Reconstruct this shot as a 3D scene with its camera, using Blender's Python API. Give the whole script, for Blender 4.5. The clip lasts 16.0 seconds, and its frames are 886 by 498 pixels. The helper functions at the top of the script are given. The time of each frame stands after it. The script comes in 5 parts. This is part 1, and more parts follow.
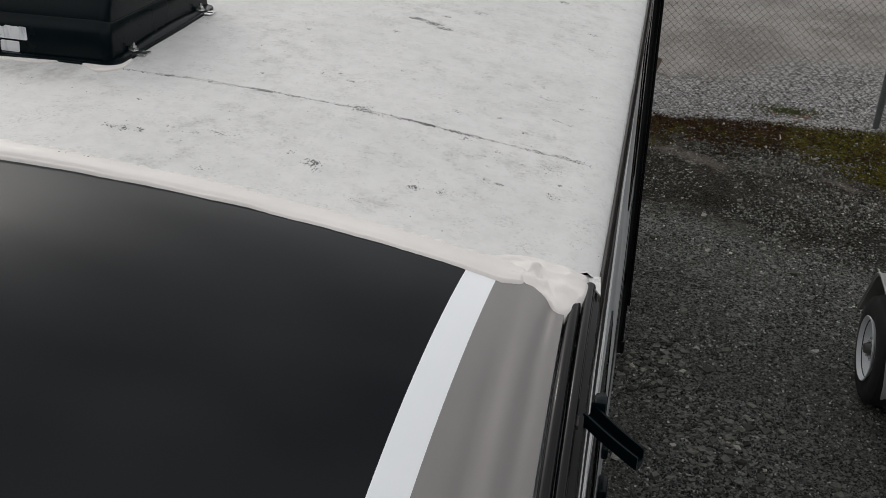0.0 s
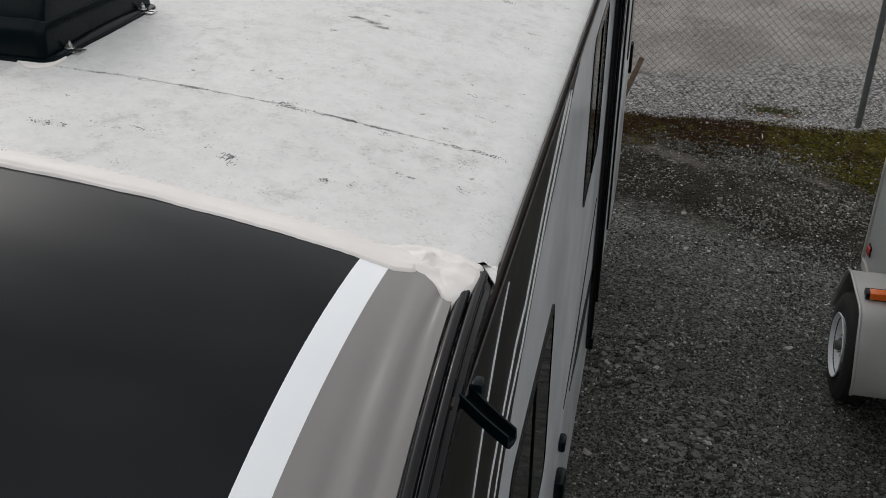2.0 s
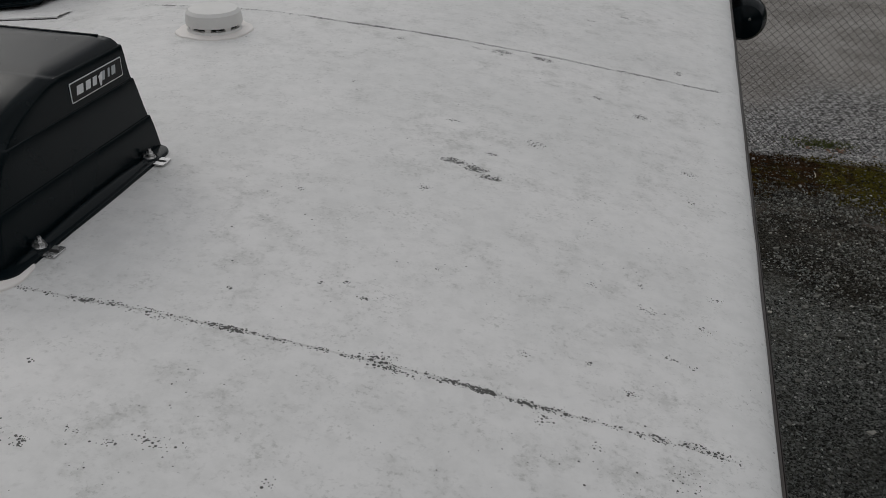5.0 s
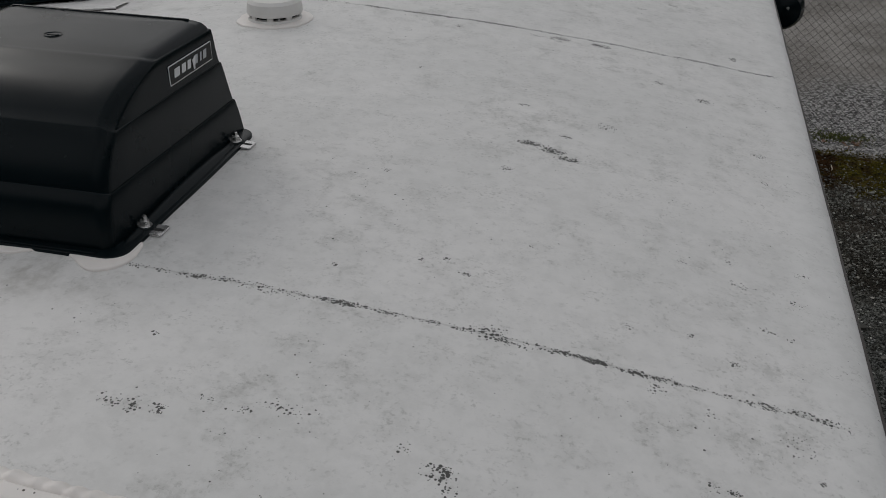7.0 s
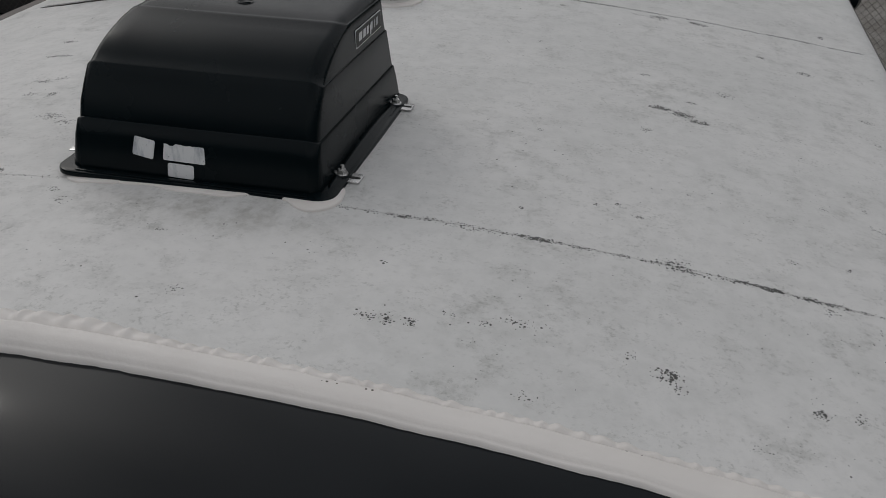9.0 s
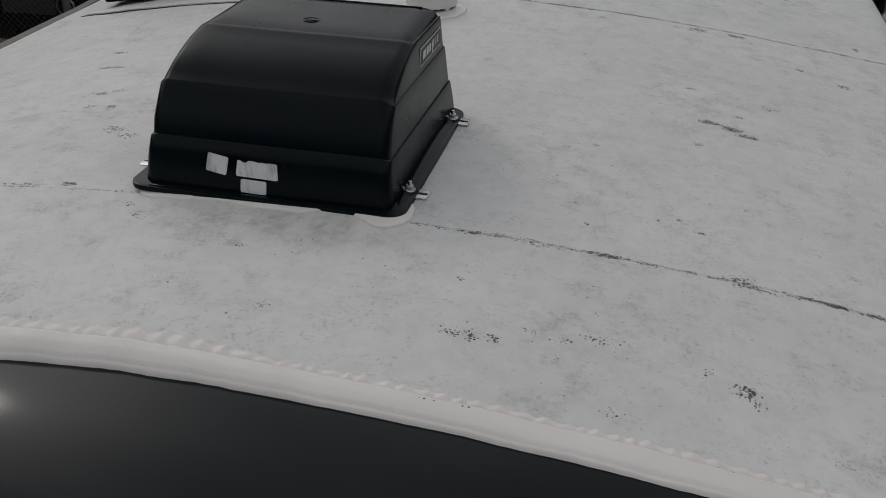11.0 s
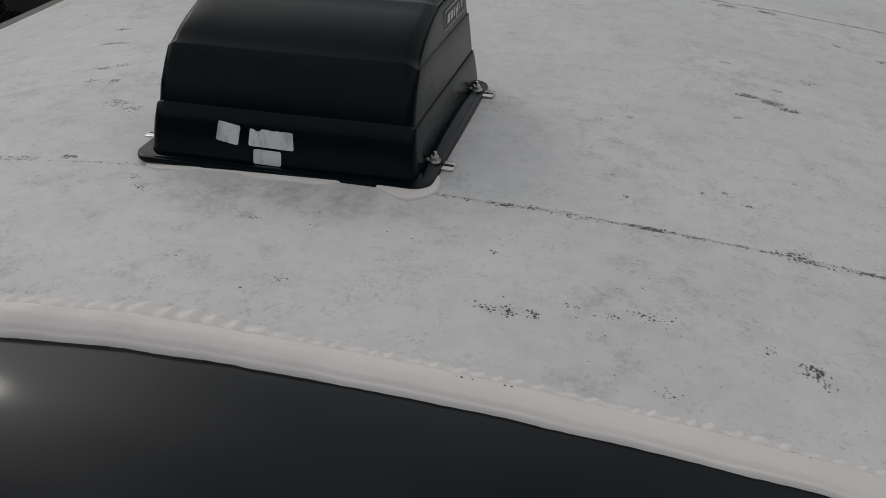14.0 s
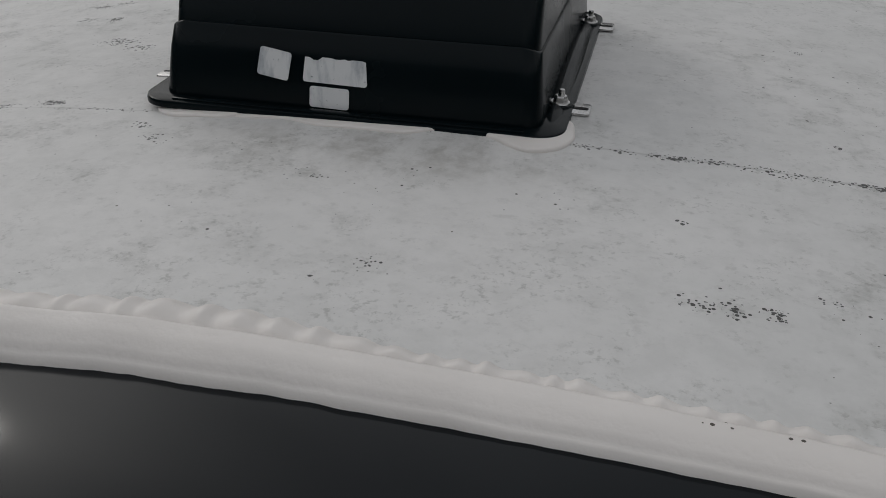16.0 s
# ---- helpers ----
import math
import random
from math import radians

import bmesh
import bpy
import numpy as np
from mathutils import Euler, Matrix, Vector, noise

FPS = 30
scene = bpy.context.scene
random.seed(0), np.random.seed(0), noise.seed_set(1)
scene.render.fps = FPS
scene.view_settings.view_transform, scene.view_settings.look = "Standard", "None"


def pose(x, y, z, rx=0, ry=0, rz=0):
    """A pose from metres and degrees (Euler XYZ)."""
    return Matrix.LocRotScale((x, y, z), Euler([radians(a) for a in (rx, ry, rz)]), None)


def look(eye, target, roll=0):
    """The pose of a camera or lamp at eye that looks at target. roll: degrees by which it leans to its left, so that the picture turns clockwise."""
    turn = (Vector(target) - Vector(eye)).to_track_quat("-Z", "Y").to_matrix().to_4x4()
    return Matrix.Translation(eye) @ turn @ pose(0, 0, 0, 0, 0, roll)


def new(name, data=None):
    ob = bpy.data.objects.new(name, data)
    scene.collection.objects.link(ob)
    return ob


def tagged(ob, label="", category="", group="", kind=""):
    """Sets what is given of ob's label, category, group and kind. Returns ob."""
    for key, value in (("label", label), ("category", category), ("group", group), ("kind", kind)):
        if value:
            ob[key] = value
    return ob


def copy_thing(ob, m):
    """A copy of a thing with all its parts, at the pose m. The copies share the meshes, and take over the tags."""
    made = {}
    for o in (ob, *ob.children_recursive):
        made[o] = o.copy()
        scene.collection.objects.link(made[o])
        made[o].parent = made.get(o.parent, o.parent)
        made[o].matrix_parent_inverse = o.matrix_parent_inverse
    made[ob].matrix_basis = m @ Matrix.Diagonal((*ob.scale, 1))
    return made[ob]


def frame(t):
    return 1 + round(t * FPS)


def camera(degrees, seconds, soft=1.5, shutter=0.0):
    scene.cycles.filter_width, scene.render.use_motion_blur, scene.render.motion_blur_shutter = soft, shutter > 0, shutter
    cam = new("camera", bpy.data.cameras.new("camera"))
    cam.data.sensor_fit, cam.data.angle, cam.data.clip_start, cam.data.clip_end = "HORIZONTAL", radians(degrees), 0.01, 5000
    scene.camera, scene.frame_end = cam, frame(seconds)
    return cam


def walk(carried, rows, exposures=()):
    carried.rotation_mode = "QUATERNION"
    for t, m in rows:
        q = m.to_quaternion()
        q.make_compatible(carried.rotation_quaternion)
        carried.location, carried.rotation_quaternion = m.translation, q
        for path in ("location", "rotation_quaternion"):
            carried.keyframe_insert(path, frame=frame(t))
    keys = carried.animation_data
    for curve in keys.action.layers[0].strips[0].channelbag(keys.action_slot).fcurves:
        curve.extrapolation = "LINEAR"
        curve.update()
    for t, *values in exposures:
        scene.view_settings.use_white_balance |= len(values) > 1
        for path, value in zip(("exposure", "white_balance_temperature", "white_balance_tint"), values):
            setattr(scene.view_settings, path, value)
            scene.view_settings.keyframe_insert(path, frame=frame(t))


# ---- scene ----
cam = camera(49.0, 16.0, soft=0.7)
PATH = [
    (0, (1.247, -1.642, 3.721), (0.858, 0.046, 2.721), -0.1),
    (0.5, (1.32, -1.662, 3.721), (0.931, 0.026, 2.721), -0.2),
    (1, (1.376, -1.68, 3.72), (0.988, 0.008, 2.72), -0.2),
    (1.5, (1.402, -1.667, 3.724), (1.013, 0.021, 2.724), -0.1),
    (2, (1.406, -1.66, 3.734), (1.017, 0.028, 2.734), -0.1),
    (2.5, (1.392, -1.652, 3.735), (1.003, 0.036, 2.735), -0.2),
    (3, (1.356, -1.621, 3.735), (0.967, 0.067, 2.735), -0.1),
    (3.5, (1.297, -1.52, 3.743), (0.908, 0.168, 2.744), -0.1),
    (4, (1.211, -1.34, 3.745), (0.823, 0.349, 2.747), -0.1),
    (4.5, (1.1, -1.101, 3.742), (0.712, 0.587, 2.743), -0.0),
    (4.7, (1.053, -1.009, 3.745), (0.664, 0.679, 2.745), 0.0),
    (5.2, (0.98, -0.886, 3.745), (0.589, 0.802, 2.745), -0.14),
    (5.75, (0.937, -0.861, 3.738), (0.543, 0.826, 2.737), -0.3),
    (6.3, (0.913, -0.904, 3.73), (0.517, 0.782, 2.729), -0.46),
    (6.8, (0.891, -0.961, 3.729), (0.492, 0.724, 2.727), -0.6),
    (7, (0.882, -0.983, 3.732), (0.487, 0.702, 2.729), -0.5),
    (7.5, (0.842, -1.053, 3.736), (0.446, 0.631, 2.733), -0.5),
    (8, (0.791, -1.117, 3.739), (0.398, 0.567, 2.735), -0.4),
    (8.5, (0.737, -1.16, 3.737), (0.344, 0.526, 2.734), -0.4),
    (9, (0.659, -1.192, 3.728), (0.268, 0.494, 2.726), -0.4),
    (9.5, (0.602, -1.212, 3.73), (0.211, 0.474, 2.728), -0.3),
    (9.7, (0.578, -1.222, 3.738), (0.193, 0.462, 2.73), -0.1),
    (10.3, (0.55, -1.235, 3.755), (0.162, 0.449, 2.748), -0.15),
    (10.85, (0.559, -1.233, 3.766), (0.169, 0.451, 2.76), -0.2),
    (11.4, (0.579, -1.225, 3.771), (0.187, 0.459, 2.767), -0.25),
    (12, (0.586, -1.221, 3.77), (0.191, 0.463, 2.767), -0.3),
    (12.5, (0.575, -1.222, 3.765), (0.181, 0.463, 2.762), -0.3),
    (13, (0.577, -1.212, 3.752), (0.18, 0.473, 2.75), -0.4),
    (13.5, (0.554, -1.204, 3.717), (0.158, 0.482, 2.717), -0.4),
    (14, (0.513, -1.171, 3.681), (0.116, 0.515, 2.681), -0.4),
    (14.5, (0.446, -1.104, 3.659), (0.051, 0.582, 2.658), -0.4),
    (15, (0.379, -1.0, 3.592), (-0.02, 0.687, 2.594), -0.5),
    (15.5, (0.324, -0.901, 3.527), (-0.077, 0.788, 2.533), -0.6),
    (16, (0.31, -0.877, 3.459), (-0.099, 0.809, 2.464), -0.9),
]
EXPOSURES = [(0.0, -0.26, 6560, 10), (1.0, -0.20, 6540, 10), (2.0, -0.14, 6520, 10), (3.0, -0.13, 6500, 10), (3.5, -0.22, 6500, 10), (4.0, -0.41, 6490, 10), (4.5, -0.61, 6480, 10), (4.7, -0.73, 6480, 10), (7.0, -0.94, 6460, 10), (9.5, -0.96, 6450, 10), (16.0, -0.96, 6440, 9.7)]
walk(cam, [(t, look(eye, target, roll)) for t, eye, target, roll in PATH], EXPOSURES)

# ---- light ----
world = bpy.data.worlds.new("overcast_sky")
scene.world = world
world.use_nodes = True
wn = world.node_tree
wn.nodes.clear()
w_out = wn.nodes.new("ShaderNodeOutputWorld")
w_bg = wn.nodes.new("ShaderNodeBackground")
w_hs = wn.nodes.new("ShaderNodeHueSaturation")
w_sky = wn.nodes.new("ShaderNodeTexSky")
w_sky.sky_type = "NISHITA"
w_sky.sun_disc = False
w_sky.sun_elevation = radians(35)
w_sky.sun_rotation = radians(-52)
w_sky.dust_density = 6.0
w_sky.air_density = 1.5
w_hs.inputs["Saturation"].default_value = 0.22
w_bg.inputs["Strength"].default_value = 0.125
w_mix = wn.nodes.new("ShaderNodeMix")
w_mix.data_type = "RGBA"
w_mix.inputs["Factor"].default_value = 0.70
w_mix.inputs[7].default_value = (8.3, 8.4, 8.6, 1.0)
wn.links.new(w_sky.outputs[0], w_hs.inputs["Color"])
wn.links.new(w_hs.outputs[0], w_mix.inputs[6])
w_co = wn.nodes.new("ShaderNodeTexCoord")
w_noise = wn.nodes.new("ShaderNodeTexNoise")
w_noise.inputs["Scale"].default_value = 2.2
w_noise.inputs["Detail"].default_value = 5.0
w_cloud = wn.nodes.new("ShaderNodeMapRange")
for key, value in (("From Min", 0.32), ("From Max", 0.68), ("To Min", 0.68), ("To Max", 1.34)):
    w_cloud.inputs[key].default_value = value
w_mul = wn.nodes.new("ShaderNodeVectorMath")
w_mul.operation = "MULTIPLY"
wn.links.new(w_co.outputs["Generated"], w_noise.inputs["Vector"])
wn.links.new(w_noise.outputs["Fac"], w_cloud.inputs["Value"])
wn.links.new(w_mix.outputs[2], w_mul.inputs[0])
wn.links.new(w_cloud.outputs["Result"], w_mul.inputs[1])
wn.links.new(w_mul.outputs["Vector"], w_bg.inputs["Color"])
wn.links.new(w_bg.outputs[0], w_out.inputs["Surface"])

sun = new("sun", bpy.data.lights.new("sun", "SUN"))
sun.data.energy = 0.15
sun.data.angle = radians(4)
sun.data.color = (1.0, 0.96, 0.9)
sun.matrix_world = look((-31.5, 27, 28), (0, 0, 0))


# ---- material helpers ----
class Nodes:
    """A node material with short calls."""

    def __init__(self, name, rough=0.6, metal=0.0, specular=0.5):
        self.mat = bpy.data.materials.new(name)
        self.mat.use_nodes = True
        self.t = self.mat.node_tree
        self.b = self.t.nodes["Principled BSDF"]
        self.b.inputs["Roughness"].default_value = rough
        self.b.inputs["Metallic"].default_value = metal
        self.b.inputs["Specular IOR Level"].default_value = specular
        self.co = self.t.nodes.new("ShaderNodeTexCoord").outputs["Object"]

    def link(self, a, sock):
        if hasattr(a, "is_output"):
            self.t.links.new(a, sock)
        else:
            sock.default_value = a

    def math(self, op, a, b=0.0, c=0.0, clamp=False):
        n = self.t.nodes.new("ShaderNodeMath")
        n.operation, n.use_clamp = op, clamp
        for i, v in enumerate((a, b, c)):
            self.link(v, n.inputs[i])
        return n.outputs[0]

    def vec(self, op, a, b=(0, 0, 0)):
        n = self.t.nodes.new("ShaderNodeVectorMath")
        n.operation = op
        self.link(a, n.inputs[0])
        self.link(b, n.inputs[1])
        return n.outputs["Value"] if op in ("LENGTH", "DISTANCE", "DOT_PRODUCT") else n.outputs["Vector"]

    def noise(self, scale, detail=4.0, rough=0.55, co=None, stretch=None, out="Fac"):
        n = self.t.nodes.new("ShaderNodeTexNoise")
        n.inputs["Scale"].default_value = scale
        n.inputs["Detail"].default_value = detail
        n.inputs["Roughness"].default_value = rough
        co = co or self.co
        if stretch:
            co = self.vec("MULTIPLY", co, stretch)
        self.t.links.new(co, n.inputs["Vector"])
        return n.outputs[out]

    def voronoi(self, scale, out="Distance", feature="F1", co=None, rand=1.0):
        n = self.t.nodes.new("ShaderNodeTexVoronoi")
        n.feature = feature
        n.inputs["Scale"].default_value = scale
        n.inputs["Randomness"].default_value = rand
        self.t.links.new(co or self.co, n.inputs["Vector"])
        return n.outputs[out]

    def ramp(self, v, lo, hi, a=0.0, b=1.0):
        n = self.t.nodes.new("ShaderNodeMapRange")
        n.interpolation_type = "SMOOTHSTEP"
        self.link(v, n.inputs["Value"])
        for key, val in (("From Min", lo), ("From Max", hi), ("To Min", a), ("To Max", b)):
            self.link(val, n.inputs[key])
        return n.outputs["Result"]

    def mix(self, f, a, b):
        n = self.t.nodes.new("ShaderNodeMix")
        n.data_type = "RGBA"
        self.link(f, n.inputs["Factor"])
        for v, s in ((a, n.inputs[6]), (b, n.inputs[7])):
            self.link(v if hasattr(v, "is_output") else (*v, 1.0), s)
        return n.outputs[2]

    def xyz(self, co=None):
        n = self.t.nodes.new("ShaderNodeSeparateXYZ")
        self.t.links.new(co or self.co, n.inputs[0])
        return n.outputs[0], n.outputs[1], n.outputs[2]

    def island(self):
        return self.t.nodes.new("ShaderNodeNewGeometry").outputs["Random Per Island"]

    def color(self, c):
        self.link(c if hasattr(c, "is_output") else (*c, 1.0), self.b.inputs["Base Color"])
        return self

    def rough(self, r):
        self.link(r, self.b.inputs["Roughness"])
        return self

    def bump(self, h, strength=0.3, distance=0.01):
        n = self.t.nodes.new("ShaderNodeBump")
        n.inputs["Strength"].default_value = strength
        n.inputs["Distance"].default_value = distance
        self.t.links.new(h, n.inputs["Height"])
        self.t.links.new(n.outputs[0], self.b.inputs["Normal"])
        return self


def plain(name, a, b, scale=8.0, rough=(0.35, 0.5), metal=0.0, bump=0.1, fine=120.0, dist=0.002, specular=0.5, coat=0.0):
    """Two tones by coarse and fine noise, uneven gloss and fine relief."""
    m = Nodes(name, metal=metal, specular=specular)
    big, small = m.noise(scale), m.noise(fine, 3.0)
    f = m.math("ADD", m.math("MULTIPLY", m.ramp(big, 0.3, 0.7), 0.65), m.math("MULTIPLY", small, 0.35))
    m.color(m.mix(f, a, b))
    m.rough(m.ramp(big, 0.25, 0.75, rough[0], rough[1]))
    m.bump(small, bump, dist)
    m.b.inputs["Coat Weight"].default_value = coat
    return m.mat


# ---- materials ----
M_CAP_BLACK = plain("black_gloss_gelcoat", (0.002, 0.0038, 0.0056), (0.004, 0.0062, 0.0085), 3.0, (0.09, 0.16), bump=0.01, fine=300, dist=0.001, specular=0.19)
M_CAP_GREY = plain("warm_grey_gelcoat", (0.215, 0.202, 0.196), (0.25, 0.236, 0.228), 3.0, (0.16, 0.24), bump=0.03, fine=300, dist=0.001)
M_CAP_WHITE = plain("white_vinyl_stripe", (0.86, 0.88, 0.90), (0.90, 0.915, 0.93), 6.0, (0.3, 0.4), bump=0.03, fine=300, dist=0.001)
M_WALL_SILVER = plain("silver_grey_gelcoat", (0.75, 0.77, 0.79), (0.80, 0.82, 0.84), 2.0, (0.15, 0.24), bump=0.03, fine=200, dist=0.001)
M_CHARCOAL = plain("charcoal_vinyl", (0.011, 0.010, 0.009), (0.018, 0.016, 0.014), 3.0, (0.3, 0.45), bump=0.05, fine=300, dist=0.001, specular=0.16)
M_PIN = plain("pale_grey_vinyl", (0.80, 0.80, 0.80), (0.86, 0.86, 0.86), 5.0, (0.35, 0.5))
M_BLACK_METAL = plain("black_painted_aluminium", (0.003, 0.003, 0.004), (0.006, 0.006, 0.007), 10.0, (0.10, 0.2), bump=0.03, specular=0.27)
M_GUTTER = plain("weathered_brown_black_gutter", (0.022, 0.016, 0.013), (0.045, 0.036, 0.030), 14.0, (0.35, 0.6), bump=0.2)
M_BLACK_PLASTIC = plain("black_abs_plastic", (0.0015, 0.0045, 0.0060), (0.0022, 0.0060, 0.0078), 9.0, (0.20, 0.29), bump=0.03, fine=240, dist=0.001, specular=0.13)
M_RUBBER = plain("black_rubber", (0.010, 0.010, 0.010), (0.028, 0.027, 0.026), 20.0, (0.65, 0.85), bump=0.4)
M_STEEL = plain("zinc_plated_steel", (0.50, 0.50, 0.50), (0.66, 0.65, 0.64), 60.0, (0.18, 0.35), metal=1.0, bump=0.1)
M_LOGO_BG = plain("black_label_film", (0.006, 0.006, 0.006), (0.010, 0.010, 0.010), 30.0, (0.3, 0.4), specular=0.15)
M_LOGO = plain("silver_print", (0.62, 0.63, 0.64), (0.74, 0.75, 0.76), 90.0, (0.35, 0.5))
M_LOGO_GREY = plain("grey_print", (0.34, 0.36, 0.38), (0.48, 0.5, 0.52), 90.0, (0.35, 0.5))
M_DOME = plain("white_abs_plastic", (0.62, 0.61, 0.59), (0.72, 0.71, 0.69), 10.0, (0.35, 0.5), bump=0.08)
M_WHEEL = plain("white_painted_steel", (0.80, 0.82, 0.84), (0.86, 0.87, 0.88), 12.0, (0.35, 0.55))
M_HUB = plain("dull_grey_hub", (0.05, 0.05, 0.05), (0.12, 0.11, 0.10), 25.0, (0.5, 0.7))
M_RUST = plain("brown_rust", (0.07, 0.03, 0.018), (0.14, 0.06, 0.03), 40.0, (0.7, 0.9))
M_FENDER = plain("brushed_aluminium_sheet", (0.46, 0.45, 0.43), (0.56, 0.55, 0.53), 5.0, (0.42, 0.55), metal=0.55, bump=0.06)
M_BOX = plain("white_grey_trailer_panel", (0.34, 0.35, 0.36), (0.42, 0.43, 0.44), 2.0, (0.35, 0.45))
M_AMBER = plain("amber_lens", (0.75, 0.12, 0.01), (0.85, 0.2, 0.02), 60.0, (0.15, 0.25))
M_RED = plain("red_lens", (0.42, 0.02, 0.015), (0.5, 0.04, 0.02), 60.0, (0.15, 0.25))
M_GALV = plain("galvanised_post", (0.09, 0.10, 0.105), (0.15, 0.16, 0.165), 18.0, (0.5, 0.7), metal=0.3, bump=0.15)
M_WIRE = plain("dull_galvanised_wire", (0.065, 0.06, 0.055), (0.11, 0.105, 0.095), 30.0, (0.6, 0.8), metal=0.2)
M_WOOD = plain("weathered_wood", (0.11, 0.075, 0.05), (0.2, 0.15, 0.11), 20.0, (0.7, 0.9), bump=0.4)
M_CAR = plain("black_car_paint", (0.003, 0.0035, 0.004), (0.004, 0.0045, 0.005), 3.0, (0.25, 0.4), specular=0.06)
M_CHROME = plain("dull_chrome", (0.22, 0.22, 0.22), (0.32, 0.32, 0.32), 30.0, (0.3, 0.4), metal=1.0)


def glass_dark():
    m = Nodes("dark_tinted_glass", rough=0.06)
    m.color(m.mix(m.noise(3.0), (0.006, 0.007, 0.007), (0.012, 0.013, 0.013)))
    m.rough(m.ramp(m.noise(40.0), 0.3, 0.7, 0.04, 0.10))
    return m.mat


M_GLASS = glass_dark()


def sealant():
    m = Nodes("cream_lap_sealant", rough=0.42)
    a, b = m.noise(7.0), m.noise(55.0)
    c = m.mix(m.ramp(a, 0.3, 0.7), (0.81, 0.772, 0.742), (0.75, 0.712, 0.682))
    d = m.voronoi(130.0)
    col = m.voronoi(130.0, "Color")
    r = m.xyz(col)[0]
    speck = m.math("MULTIPLY", m.math("LESS_THAN", d, 0.22), m.math("LESS_THAN", r, m.ramp(m.noise(4.0), 0.52, 0.75, 0.0, 0.035)))
    q = m.vec("LENGTH", m.vec("MULTIPLY", m.vec("SUBTRACT", m.co, (0.378, -0.427, 3.0)), (26.0, 70.0, 0.0)))
    grit = m.math("MULTIPLY", m.math("LESS_THAN", m.voronoi(210.0), 0.30), m.math("LESS_THAN", m.xyz(m.voronoi(210.0, "Color"))[1], m.ramp(q, 1.2, 0.2, 0.0, 0.2)))
    m.color(m.mix(m.math("MAXIMUM", speck, grit), c, (0.07, 0.058, 0.045)))
    m.rough(m.ramp(b, 0.3, 0.7, 0.35, 0.55))
    m.bump(m.math("ADD", m.noise(70.0, 3.0), m.math("MULTIPLY", m.noise(260.0, 3.0), 0.2)), 0.22, 0.003)
    m.b.inputs["Subsurface Weight"].default_value = 0.0
    return m.mat


M_SEAL = sealant()


def sticker():
    m = Nodes("worn_paper_sticker", rough=0.6)
    s = m.noise(60.0, 5.0, 0.6, stretch=(1.0, 1.0, 0.25))
    c = m.mix(m.ramp(s, 0.42, 0.66), (0.74, 0.75, 0.76), (0.42, 0.45, 0.48))
    c = m.mix(m.ramp(m.noise(260.0, 4.0), 0.66, 0.76), c, (0.2, 0.21, 0.22))
    m.color(c)
    m.bump(s, 0.2, 0.001)
    return m.mat


M_STICKER = sticker()


# mildew patches on the roof: x, y, half length along x, half width along y, density
SEAM_CLUMPS = [
    (0.322, -0.010, 0.034, 0.008, 1.3), (0.365, -0.008, 0.018, 0.008, 1.0), (0.428, -0.013, 0.045, 0.014, 0.65), (0.520, -0.009, 0.050, 0.007, 1.5),
    (0.600, -0.010, 0.050, 0.006, 0.9), (0.710, 0.001, 0.024, 0.012, 0.8), (0.735, -0.012, 0.050, 0.012, 0.9), (0.830, -0.010, 0.070, 0.007, 1.6),
    (0.915, -0.011, 0.060, 0.007, 1.5), (0.918, -0.034, 0.015, 0.013, 0.7), (0.965, -0.009, 0.020, 0.006, 0.9), (1.050, -0.008, 0.040, 0.008, 0.9),
    (1.100, -0.004, 0.045, 0.009, 0.9), (-0.346, 0.006, 0.022, 0.010, 1.1), (-0.420, 0.000, 0.050, 0.006, 0.8), (1.087, -0.063, 0.025, 0.030, 0.30),
]
FRONT_CLUMPS = [
    (0.375, -0.270, 0.012, 0.013, 1.4), (0.347, -0.271, 0.020, 0.013, 0.65), (0.404, -0.268, 0.012, 0.012, 0.8), (0.444, -0.235, 0.016, 0.007, 0.5),
    (0.525, -0.224, 0.036, 0.013, 0.50), (0.489, -0.240, 0.014, 0.008, 0.4), (0.707, -0.267, 0.020, 0.014, 1.4), (0.722, -0.285, 0.014, 0.012, 0.6),
    (0.665, -0.242, 0.011, 0.011, 0.6), (0.883, -0.269, 0.014, 0.012, 1.1), (0.926, -0.258, 0.016, 0.014, 0.7), (0.811, -0.356, 0.020, 0.015, 0.35),
    (0.551, -0.361, 0.020, 0.013, 0.55), (0.339, -0.143, 0.010, 0.008, 0.6), (0.108, -0.278, 0.014, 0.015, 0.45), (0.071, -0.311, 0.006, 0.006, 0.5),
    (0.016, -0.140, 0.014, 0.008, 0.5), (-0.205, -0.051, 0.016, 0.010, 0.6), (-0.175, -0.083, 0.020, 0.013, 0.45),
]
